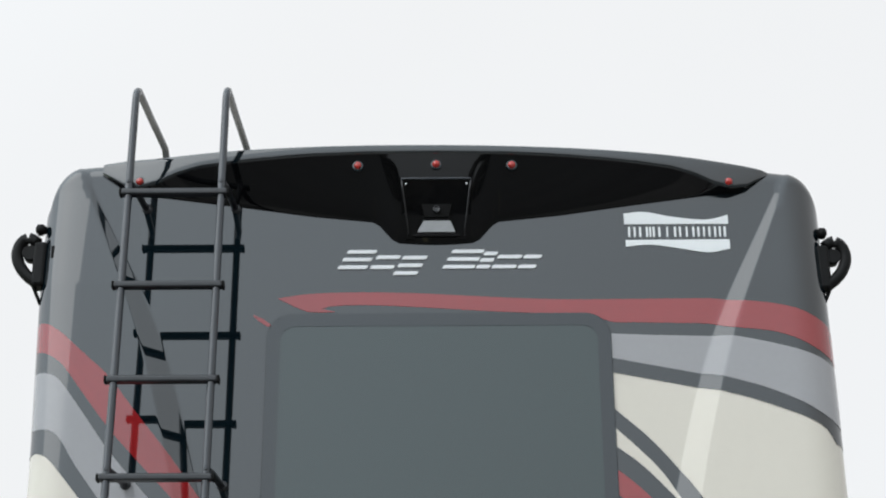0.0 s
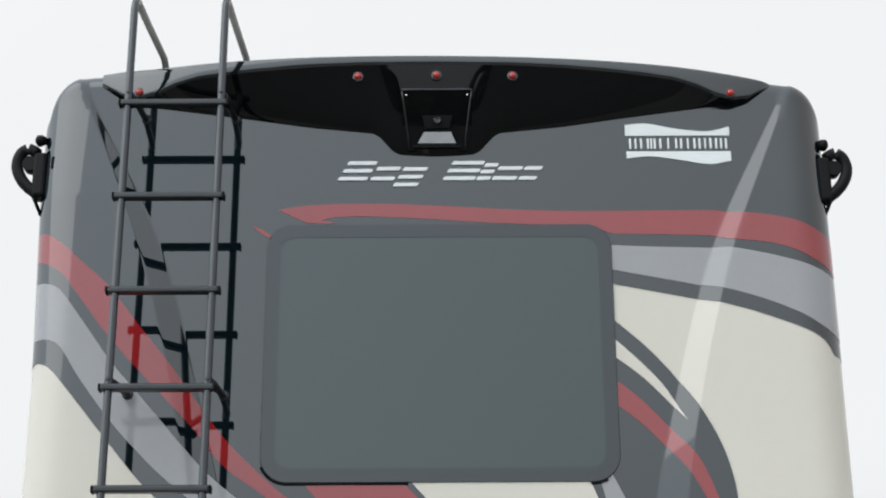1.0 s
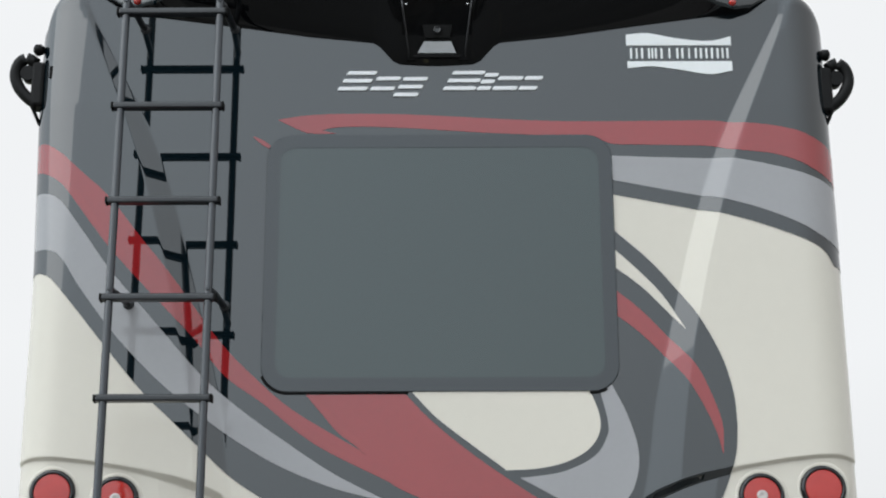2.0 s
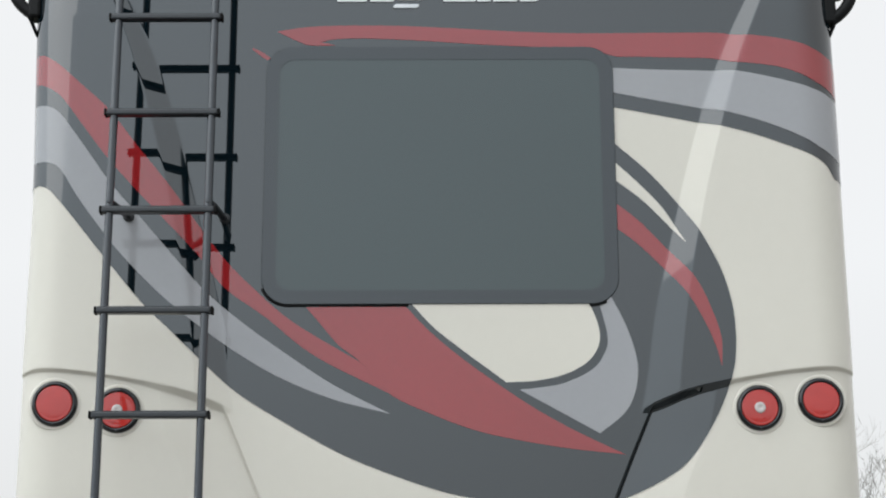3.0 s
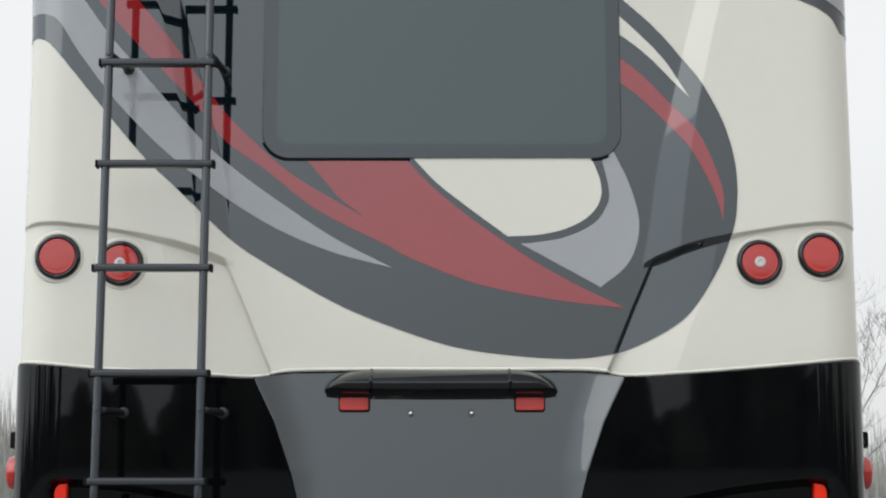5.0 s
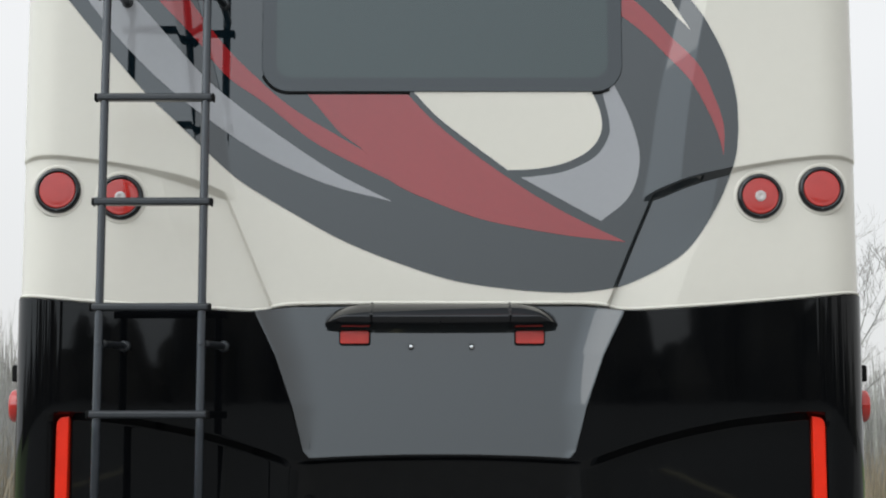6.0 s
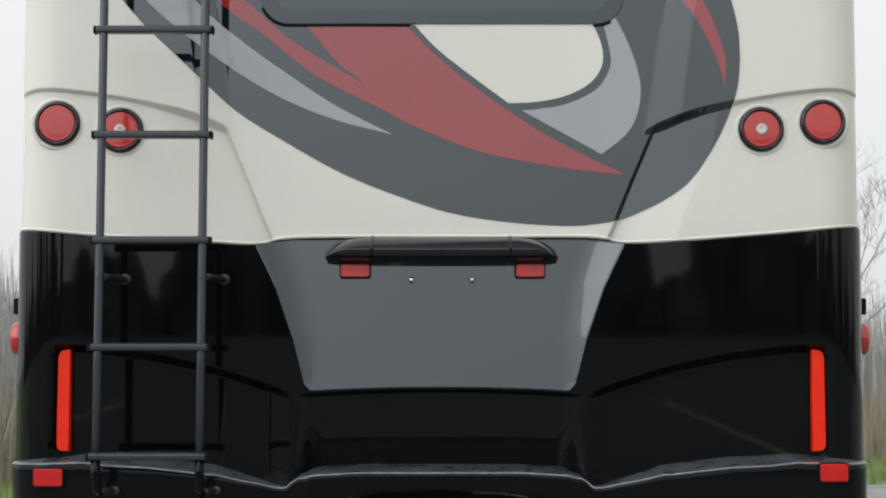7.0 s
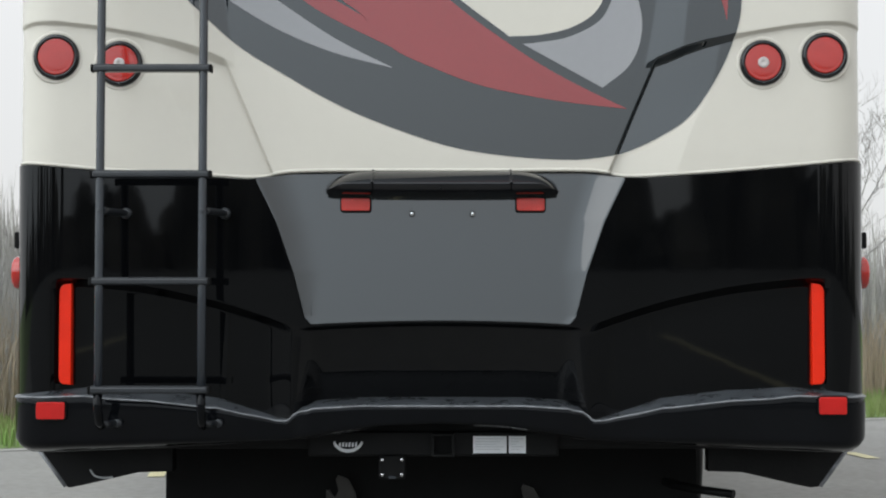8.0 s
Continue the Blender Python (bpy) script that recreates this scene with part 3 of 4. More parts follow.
def follow(outline, lift, thick=0.02):
    """A plate that lies on the spoiler's slope."""
    bm = bmesh.new()
    f = [bm.verts.new((x, spoiler_y(x, z) - lift, z)) for x, z in outline]
    b = [bm.verts.new((x, spoiler_y(x, z) - lift + thick, z)) for x, z in outline]
    bm.faces.new(f), bm.faces.new(b[::-1])
    for i in range(len(f)):
        bm.faces.new((f[i], b[i], b[(i + 1) % len(f)], f[(i + 1) % len(f)]))
    bmesh.ops.recalc_face_normals(bm, faces=bm.faces[:])
    return bm


def camera_housing():
    h = new("reversing_camera")
    h.parent = motorhome
    h["label"] = "black reversing camera housing in the spoiler"
    part("cover_plate", follow([(-0.124, 3.235), (0.110, 3.235), (0.112, 3.352), (-0.126, 3.352)], 0.006), BLACK, h)
    part("top_lip", tube(bmesh.new(), [(x, spoiler_y(x, 3.355) - 0.008, 3.355) for x in np.linspace(-0.126, 0.112, 12)], 0.004, 8), LADDER, h)
    for x0, x1, x2, x3 in ((-0.124, -0.060, -0.078, -0.108), (0.046, 0.110, 0.094, 0.064)):
        part("cheek", follow([(x0, 3.234), (x1, 3.234), (x2, 3.155) if x0 < 0 else (x2, 3.155), (x3, 3.155)], 0.008), BLACK, h)
    y = spoiler_y(-0.006, 3.250)
    part("lens", lathe(bmesh.new(), [(0.013, -0.02), (0.013, 0.018), (0.010, 0.021), (0.008, 0.016), (0.003, 0.018), (0.001, 0.018)], (-0.006, y, 3.249), 24), GLOSS, h, "camera lens")
    part("sill", follow([(-0.071, 3.176), (0.057, 3.176), (0.040, 3.212), (-0.050, 3.212)], 0.014), SILL, h, "silver plate below the camera lens")
    for x0, x1 in ((-0.124, -0.100), (0.110, 0.086)):
        part("side_lip", tube(bmesh.new(), [(x0 + (x1 - x0) * k, spoiler_y(x0 + (x1 - x0) * k, 3.350 - 0.185 * k) - 0.010, 3.350 - 0.185 * k) for k in np.linspace(0, 1, 8)], 0.0035, 8), GLOSS, h)
    part("visor", follow([(-0.046, 3.226), (0.034, 3.226), (0.044, 3.268), (-0.056, 3.268)], 0.011), RUBBER, h, "dark recess round the lens")
    part("lower_lip", follow([(-0.088, 3.162), (0.074, 3.162), (0.070, 3.171), (-0.084, 3.171)], 0.016), GLOSS, h)
    for bx in (-0.110, 0.096):
        part("screw", lathe(bmesh.new(), [(0.004, 0), (0.004, 0.002), (0.001, 0.003)], (bx, spoiler_y(bx, 3.338) - 0.006, 3.338), 10), CHROME, h)


camera_housing()

# ------------------------------------------------------------------ rear window
window = new("window")
window.parent = motorhome
window["label"] = "dark rear window with rounded corners and a black frame"
WX0, WX1, WZ0, WZ1 = -0.566, 0.566, 2.028, 2.893


def ring_slab(bm, outer, inner, y0, y1):
    n = len(outer)
    def loop(o, yy):
        return [bm.verts.new((x, yy, z)) for x, z in o]
    a, b, c, d = loop(outer, y0), loop(outer, y1 + 0.003), loop([(x * 0.996 + 0.004 * (WX0 + WX1) / 2, z * 0.996 + 0.004 * (WZ0 + WZ1) / 2) for x, z in outer], y1), loop(inner, y1)
    e = loop(inner, y0)
    for p, q in ((a, b), (b, c), (c, d), (d, e)):
        for i in range(n):
            bm.faces.new((p[i], p[(i + 1) % n], q[(i + 1) % n], q[i]))
    bmesh.ops.recalc_face_normals(bm, faces=bm.faces[:])
    return bm


part("window_frame", ring_slab(bmesh.new(), rounded(WX0, WX1, WZ0, WZ1, 0.085, 12), rounded(WX0 + 0.045, WX1 - 0.045, WZ0 + 0.045, WZ1 - 0.045, 0.05, 12), 0.0, -0.007), GASKET, window, "satin black window frame")
part("pane", slab(bmesh.new(), rounded(WX0 + 0.044, WX1 - 0.044, WZ0 + 0.044, WZ1 - 0.044, 0.05, 12), 0.004, -0.0055), GLASS, window, "dark privacy glass")
gas = [(x, -0.003, z) for x, z in rounded(WX0 - 0.002, WX1 + 0.002, WZ0 - 0.003, WZ1 + 0.003, 0.088, 12) if z < WZ0 + 0.07]
low_left = [p for p in gas if p[0] < 0 and p[2] < WZ0 + 0.055] + [(-0.10, -0.003, WZ0 - 0.003)]
low_right = [(0.47, -0.003, WZ0 - 0.003)] + [p for p in gas if p[0] > 0 and p[2] < WZ0 + 0.012]
for run in (low_left, low_right):
    part("seal", tube(bmesh.new(), run, 0.005, 6), RUBBER, window, "thin black rubber seal")


# ------------------------------------------------------------------ emblems, drawn as plain shapes
def slant_bar(x, z, w, h, lean):
    """A plain raised bar that leans to one side."""
    return slab(bmesh.new(), [(px + lean * (pz - z), pz) for px, pz in rounded(x, x + w, z, z + h, 0.005, 3)], 0.0, -0.007, 0.0015)


word = new("name_emblem")
word.parent = motorhome
word["label"] = "silver emblem of slanted bars above the window"
for ex, ew, eh, drop in ((-0.340, 0.098, 0.070, 0), (-0.232, 0.080, 0.050, 0), (-0.143, 0.082, 0.070, -0.022), (0.010, 0.108, 0.070, 0), (0.122, 0.046, 0.062, 0), (0.174, 0.082, 0.050, 0), (0.262, 0.060, 0.050, 0)):
    for k in (0.0, 1.0) if eh < 0.06 else (0.0, 0.5, 1.0):
        up = drop + k * (eh - 0.014)
        part("emblem_bar", slant_bar(ex + 0.55 * up, 3.052 + up, ew, 0.014, 0.55), EMBLEM, word)

badge = new("maker_badge")
badge.parent = motorhome
badge["label"] = "white badge of two wavy bands with small blocks between"
up_a, up_b = curve([(0.628, 3.253), (0.70, 3.258), (0.803, 3.238), (0.907, 3.229), (0.980, 3.246)], 30), [(0.980, 3.213), (0.628, 3.213)]
part("wavy_band", slab(bmesh.new(), [tuple(p) for p in up_a] + up_b, 0.0, -0.005), WHITE_VINYL, badge)
dn_a = curve([(0.980, 3.121), (0.905, 3.108), (0.805, 3.124), (0.711, 3.137), (0.630, 3.130)], 30)
part("wavy_band", slab(bmesh.new(), [(0.630, 3.155), (0.980, 3.155)] + [tuple(p) for p in dn_a], 0.0, -0.005), WHITE_VINYL, badge)
for bx, bw in ((0.640, 0.044), (0.700, 0.030), (0.742, 0.060), (0.812, 0.052), (0.874, 0.044), (0.930, 0.040)):
    for x0, x1 in ((bx, bx + 0.007), (bx + bw * 0.5 - 0.003, bx + bw * 0.5 + 0.003), (bx + bw - 0.007, bx + bw)):
        part("badge_bar", slab(bmesh.new(), [(x0, 3.166), (x1, 3.166), (x1, 3.203), (x0, 3.203)], 0.0, -0.005), WHITE_VINYL, badge)


# ------------------------------------------------------------------ lamps
def round_lamp(x, z, centre):
    y = float(surface(to_u(np.array([x])), np.array([z]))[0, 1])
    base = part("tail_lamp", lathe(bmesh.new(), [(0.071, -0.02), (0.071, 0.004), (0.070, 0.008), (0.067, 0.0125), (0.063, 0.0148), (0.0595, 0.0148), (0.0575, 0.013), (0.056, 0.009)], (x, y, z), 48), GLOSS, motorhome,
                "round red lamp with a clear centre in a black ring" if centre else "round red tail lamp in a black ring")
    part("lens", lathe(bmesh.new(), [(0.056, 0.0), (0.056, 0.0105), (0.0556, 0.0117), (0.0545, 0.0124), (0.053, 0.0127), (0.050, 0.0127), (0.047, 0.0124), (0.044, 0.0128), (0.030, 0.0130), (0.001, 0.0131)], (x, y, z), 48), LENS, base)
    if centre:
        part("clear_centre", lathe(bmesh.new(), [(0.017, 0.012), (0.0168, 0.0155), (0.0155, 0.0165), (0.006, 0.0168), (0.004, 0.0150), (0.001, 0.0150)], (x, y, z), 24), CLEAR_BULB, base)
    part("lamp_seat", lathe(bmesh.new(), [(0.083, -0.02), (0.083, -0.0005), (0.079, 0.0022), (0.073, 0.0026), (0.070, 0.001)], (x, y, z), 48), CREAM, base, "raised cream seat round the lamp")
    for k in (40, 150, 270):
        part("screw", lathe(bmesh.new(), [(0.003, 0.0), (0.003, 0.0165), (0.001, 0.017)], (x + 0.064 * math.cos(radians(k)), y, z + 0.064 * math.sin(radians(k))), 8), GASKET, base)


for lx, lz, centre in ((-1.193, 1.713, False), (-0.997, 1.692, True), (0.987, 1.695, True), (1.178, 1.718, False)):
    round_lamp(lx, lz, centre)


def tall_lamp(side):
    x0, x1 = (1.138, 1.177) if side > 0 else (1.130, 1.168)
    o = [(x0, 0.704), (x1 - 0.012, 0.706), (x1 - 0.003, 0.713), (x1, 0.726)] + [(x1 - 0.02 * (1 - math.cos(radians(a))), 0.985 + 0.028 * math.sin(radians(a))) for a in range(0, 91, 15)] + [(x0, 1.015)]
    o = [(CX + side * x, z) for x, z in o]
    part("brake_lamp", slab(bmesh.new(), o if side > 0 else o[::-1], 0.03, -0.012, 0.003), LENS_DEEP, motorhome, "tall narrow red lamp in the black panel")


tall_lamp(1), tall_lamp(-1)


def red_reflector(x0, x1, z0, z1, y, lens, name="reflector"):
    part("reflector_back", slab(bmesh.new(), rounded(x0 - 0.004, x1 + 0.004, z0 - 0.004, z1 + 0.004, 0.009, 3), y + 0.06, y + 0.003, 0.001), RUBBER, motorhome, "black reflector mount")
    part(name, slab(bmesh.new(), rounded(x0, x1, z0, z1, 0.006, 3), y + 0.05, y, 0.002), lens, motorhome, "flat red reflector")


red_reflector(-1.222, -1.136, 0.604, 0.655, -0.101, BUMPER_RED)
red_reflector(1.130, 1.213, 0.618, 0.670, -0.101, BUMPER_RED)
red_reflector(-0.312, -0.224, 1.237, 1.276, -0.022, REFLECTOR)
red_reflector(0.226, 0.312, 1.237, 1.276, -0.022, REFLECTOR)
for bx in (-0.095, 0.091):
    part("plate_bolt", lathe(bmesh.new(), [(0.009, 0), (0.009, 0.002), (0.006, 0.003), (0.006, 0.006), (0.004, 0.0072), (0.001, 0.0075)], (bx, -0.014, 1.228), 18), CHROME, motorhome, "small chrome bolt with washer")


def light_bar():
    """The hood over the number plate, with lamps under it."""
    h = new("plate_light_bar")
    h.parent = motorhome
    h["label"] = "gloss black plate light hood above the reflectors"
    h.location = (0, 0.035, 0.013)
    def row(x):
        a = abs(x + 0.004) / 0.352
        z1 = 1.343 - 0.056 * (1 - math.sqrt(max(0.0, 1 - min(1.0, max(0.0, (a - 0.60) / 0.41)) ** 2)))
        zf = 1.300 - 0.02 * max(0, (a - 0.85) / 0.15)
        z0 = 1.270 + 0.003 * a * a
        o = 0.075 * (1 - max(0, (a - 0.8) / 0.2) ** 2 * 0.6)
        return [(x, -0.04, z1 + 0.002), (x, -0.062 - o * 0.15, z1), (x, -0.066 - o * 0.5, z1 * 0.6 + zf * 0.4), (x, -0.070 - o * 0.95, zf + 0.004), (x, -0.070 - o, zf - 0.001), (x, -0.066 - o * 0.8, z0 + 0.010), (x, -0.062 - o * 0.55, z0), (x, -0.04, z0 + 0.006)]
    for name, x0, x1 in (("hood_end", -0.356, -0.214), ("hood", -0.211, 0.205), ("hood_end", 0.208, 0.352)):
        p = np.array([row(x) for x in np.linspace(x0, x1, 24)])
        grid(name, p, GLOSS, h, flip=True)
    for x in (-0.214, 0.2065):
        part("rib", tube(bmesh.new(), [Vector(c) + Vector((0, -0.003, 0.002)) for c in row(x)[:5]], 0.005, 8), GLOSS, h)
    part("screw", lathe(bmesh.new(), [(0.004, 0), (0.004, 0.003), (0.001, 0.004)], (-0.006, -0.143, 1.286), 10), STEEL, h)


light_bar()

# ------------------------------------------------------------------ ladder
def ladder():
    h = new("ladder")
    h.parent = motorhome
    h["label"] = "satin black tubular roof ladder with nine rungs"
    ly = -0.227
    for x in (-1.010, -0.708):
        foot = [(x - 0.002, -0.165, 0.588), (x - 0.002, -0.20, 0.602), (x - 0.001, -0.22, 0.635), (x - 0.001, ly, 0.685)]
        part("rail_end", tube(bmesh.new(), foot, 0.0135, 12), BUMPER_BLACK, h, "gloss black bent rail end")
        path = [(x, ly, 0.686)]
        path += [(x, ly, 0.69 + k * 0.3) for k in range(1, 9)] + [(x, ly, 3.28), (x, ly, 3.50)]
        path += [(x, ly + 0.055 * (1 - math.cos(radians(a))), 3.574 + 0.06 * math.sin(radians(a))) for a in range(0, 91, 15)]
        path += [(x, 0.04, 3.658), (x, 0.36, 3.70)]
        path += [(x, 0.36 + 0.06 * math.sin(radians(a)), 3.635 + 0.06 * math.cos(radians(a))) for a in range(15, 91, 15)] + [(x, 0.42, 3.45)]
        part("rail", tube(bmesh.new(), path, 0.0128, 12), LADDER, h)
        for z in (3.27, 2.300, 1.223):
            wy = -float(relief(np.array([x + 0.05]), np.array([z - 0.02]))[0]) if z > 1.4 else -0.040
            fz, fx = (z + 0.010, x + 0.022) if z > 1.4 else (z + 0.004, x + 0.042)
            b = part("bracket", tube(bmesh.new(), [(x + 0.004, ly + 0.01, z), (x + 0.012, ly + 0.06, z + 0.001), (fx - 0.006, wy - 0.03, fz), (fx, wy + 0.01, fz)], 0.011, 10), RUNG, h)
            part("foot", lathe(bmesh.new(), [(0.018, -0.02), (0.018, 0.004), (0.012, 0.010), (0.002, 0.011)], (fx, wy, fz), 16), RUNG, b)
            part("screw", lathe(bmesh.new(), [(0.0075, -0.004), (0.0075, 0.002), (0.0035, 0.004), (0.001, 0.0015)], (x, ly - 0.0122, z), 12), LADDER, b)
        b = part("bracket", tube(bmesh.new(), [(x - 0.002, -0.175, 0.592), (x + 0.015, -0.13, 0.592), (x + 0.030, -0.085, 0.592)], 0.010, 10), RUNG, h)
        part("foot", lathe(bmesh.new(), [(0.013, -0.01), (0.013, 0.004), (0.008, 0.007), (0.001, 0.007)], (x + 0.034, -0.098, 0.592), 14), RUNG, b)
    for z in (3.23, 2.903, 2.586, 2.272, 1.958, 1.642, 1.328, 1.013, 0.695):
        bm = bmesh.new()
        box(bm, (-1.032, ly - 0.017, z - 0.009), (-0.688, ly + 0.017, z + 0.010), 0.005)
        for k in (-0.010, 0.0, 0.010):
            box(bm, (-1.030, ly + k - 0.0025, z + 0.008), (-0.690, ly + k + 0.0025, z + 0.013), 0.001, 1)
        r = part("rung", bm, RUNG, h)
        for x in (-1.035, -0.685):
            bm = bmesh.new()
            box(bm, (x - 0.004, ly - 0.018, z - 0.011), (x + 0.004, ly + 0.018, z + 0.013), 0.004)
            part("end_cap", bm, RUBBER, r, "black plastic end cap")


ladder()


# ------------------------------------------------------------------ awning brackets and side lamps on the flanks
def awning_bracket(side):
    h = new("awning_bracket")
    h.parent = motorhome
    h["label"] = "black curved awning bracket on the side wall"
    x = CX + side * (W - 0.016) - (0.034 if side < 0 else 0.0)
    y, up = 0.05, 0.028 if side < 0 else 0.0
    pts = curve([(0.015, 3.150), (0.045, 3.168), (0.072, 3.150), (0.082, 3.105), (0.064, 3.058), (0.032, 3.022), (0.0, 3.000)], 24)
    part("arm", tube(bmesh.new(), [(x + side * a, y, z + up) for a, z in pts], 0.020, 14), STEEL, h)
    bm = bmesh.new()
    box(bm, (-0.02, y - 0.02, 2.99 + up), (0.024, y + 0.05, 3.15 + up), 0.01, 2, Matrix.Translation((x, 0, 0)) @ Matrix.Diagonal((side, 1, 1, 1)))
    bmesh.ops.recalc_face_normals(bm, faces=bm.faces[:])
    part("mount", bm, STEEL, h)
    part("knob", tube(bmesh.new(), [(x - side * 0.01, y, 3.198 + up), (x + side * 0.006, y, 3.20 + up), (x + side * 0.018, y, 3.20 + up), (x + side * 0.026, y, 3.20 + up)], [0.012, 0.021, 0.021, 0.010], 7), STEEL, h)
    part("end_disc", tube(bmesh.new(), [(x + side * 0.038, y - 0.012, 3.112 + up), (x + side * 0.038, y + 0.03, 3.112 + up)], 0.026, 20), STEEL, h)
    part("strut", tube(bmesh.new(), [(x + side * 0.045, y, 3.05 + up), (x - side * 0.01, y + 0.01, 2.93 + up)], 0.006, 8), STEEL, h)


awning_bracket(-1), awning_bracket(1)
for side in (-1, 1):
    bm = bmesh.new()
    x = CX + side * W
    bm2 = lathe(bmesh.new(), [(0.052, -0.02), (0.052, 0.009), (0.047, 0.016), (0.001, 0.018)], (0, 0, 0), 24)
    bmesh.ops.transform(bm2, matrix=Matrix.Translation((x + side * 0.008, 0.14, 1.052)) @ Matrix.Rotation(radians(90 * side), 4, "Z") @ Matrix.Diagonal((1, 1, 1, 1)), verts=bm2.verts[:])
    part("side_marker_lamp", bm2, LENS, motorhome, "red side marker lamp")
    box(bm, (min(x, x + side * 0.024), 0.12, 1.128), (max(x, x + side * 0.024), 0.17, 1.180), 0.006)
    part("side_catch", bm, RUBBER, motorhome, "small black catch on the side wall")

# ------------------------------------------------------------------ under the floor: hitch, flaps, frame, tyres
hitch = new("tow_hitch")
hitch.parent = motorhome
hitch["label"] = "black steel tow hitch with receiver tube under the bumper"
bm = bmesh.new()
box(bm, (-0.42, 0.10, 0.478), (0.36, 0.16, 0.556), 0.006)
part("cross_bar", bm, STEEL, hitch)
bm = bmesh.new()
ring_o, ring_i = rounded(-0.036, 0.036, 0.480, 0.550, 0.006, 3), rounded(-0.028, 0.028, 0.487, 0.543, 0.004, 3)
fr, fi, bi = ([bm.verts.new((x, 0.06, z)) for x, z in ring_o], [bm.verts.new((x, 0.06, z)) for x, z in ring_i], [bm.verts.new((x, 0.095, z)) for x, z in ring_i])
bo = [bm.verts.new((x, 0.098, z)) for x, z in ring_o]
for p, q in ((bo, fr), (fr, fi), (fi, bi)):
    for i in range(len(p)):
        bm.faces.new((p[i], p[(i + 1) % len(p)], q[(i + 1) % len(p)], q[i]))
bmesh.ops.recalc_face_normals(bm, faces=bm.faces[:])
part("receiver_tube", bm, STEEL, hitch, "square receiver tube")
# black sheet gives the hollow tube its inner shade by colour
part("bore_shade", slab(bmesh.new(), ring_i, 0.099, 0.096), RUBBER, hitch, "black plate for the shaded inside of the tube")
for x0, x1 in ((0.094, 0.198), (0.205, 0.258)):
    s = part("sticker", slab(bmesh.new(), [(x0, 0.488), (x1, 0.488), (x1, 0.541), (x0, 0.541)], 0.101, 0.097), PAPER, hitch, "white label with faint print")
    for k, zz in enumerate((0.533, 0.524, 0.516, 0.508, 0.500)):
        part("print_bar", slab(bmesh.new(), [(x0 + 0.006, zz - 0.0012), (x1 - 0.008 - 0.012 * (k % 3), zz - 0.0012), (x1 - 0.008 - 0.012 * (k % 3), zz + 0.0012), (x0 + 0.006, zz + 0.0012)], 0.098, 0.0962), INK, s)
cres = [(-0.296 + 0.048 * math.cos(radians(a)), 0.530 + 0.040 * math.sin(radians(a))) for a in range(195, 346, 10)] + [(-0.296 + 0.043 * math.cos(radians(a)), 0.535 + 0.035 * math.sin(radians(a))) for a in range(345, 194, -10)]
part("maker_mark", slab(bmesh.new(), cres, 0.101, 0.0965), PAPER, hitch, "white crescent mark")
for k in range(6):
    part("maker_mark", slab(bmesh.new(), [(-0.325 + 0.010 * k, 0.508), (-0.319 + 0.010 * k, 0.508), (-0.318 + 0.010 * k, 0.520 + 0.003 * (k % 2)), (-0.324 + 0.010 * k, 0.520)], 0.101, 0.0965), PAPER, hitch)
socket = part("trailer_socket", slab(bmesh.new(), rounded(-0.199, -0.116, 0.410, 0.482, 0.008, 3), 0.12, 0.07, 0.004), RUBBER, hitch, "black trailer wiring socket")
for x in (-0.188, -0.128):
    for zz in (0.424, 0.470):
        part("screw", lathe(bmesh.new(), [(0.006, 0), (0.006, 0.003), (0.003, 0.005), (0.001, 0.005)], (x, 0.07, zz), 12), CHROME, socket)
part("socket_latch", slab(bmesh.new(), [(-0.168, 0.412), (-0.146, 0.412), (-0.146, 0.420), (-0.168, 0.420)], 0.08, 0.064), LADDER, socket)
for x, tall in ((-0.365, 0.380), (0.262, 0.350)):
    o = [(x - 0.03, 0.24), (x + 0.075, 0.24), (x + 0.07, tall - 0.06), (x + 0.045, tall - 0.012), (x + 0.01, tall), (x + 0.002, tall - 0.012), (x + 0.012, tall - 0.05), (x, tall - 0.075), (x - 0.02, tall - 0.05), (x - 0.03, tall - 0.05)]
    part("spring_hanger", slab(bmesh.new(), o, 0.55, 0.54), GALV, motorhome, "grey metal spring hanger")


def skirt(side):
    wide = 0.020 if side > 0 else 0.004
    o = [(1.298 + wide, 0.510), (1.296 + wide, 0.500), (1.200 + wide, 0.370), (1.188, 0.366), (1.14, 0.376), (0.97, 0.415), (0.86, 0.418), (0.86, 0.56), (1.290, 0.56)]
    o = [(CX + side * x, z) for x, z in o]
    part("side_skirt", slab(bmesh.new(), o if side > 0 else o[::-1], 0.33, 0.26, 0.003), STEEL, motorhome, "black slanted side skirt under the floor")
    p = [(CX + side * (1.296 + wide), 0.262, 0.500), (CX + side * (1.200 + wide), 0.262, 0.370)]
    # grey tube paints the sky's reflection along the slanted edge
    part("skirt_edge", tube(bmesh.new(), p, 0.007, 8), EDGE_GLINT, motorhome, "grey highlight painted along the skirt's edge")


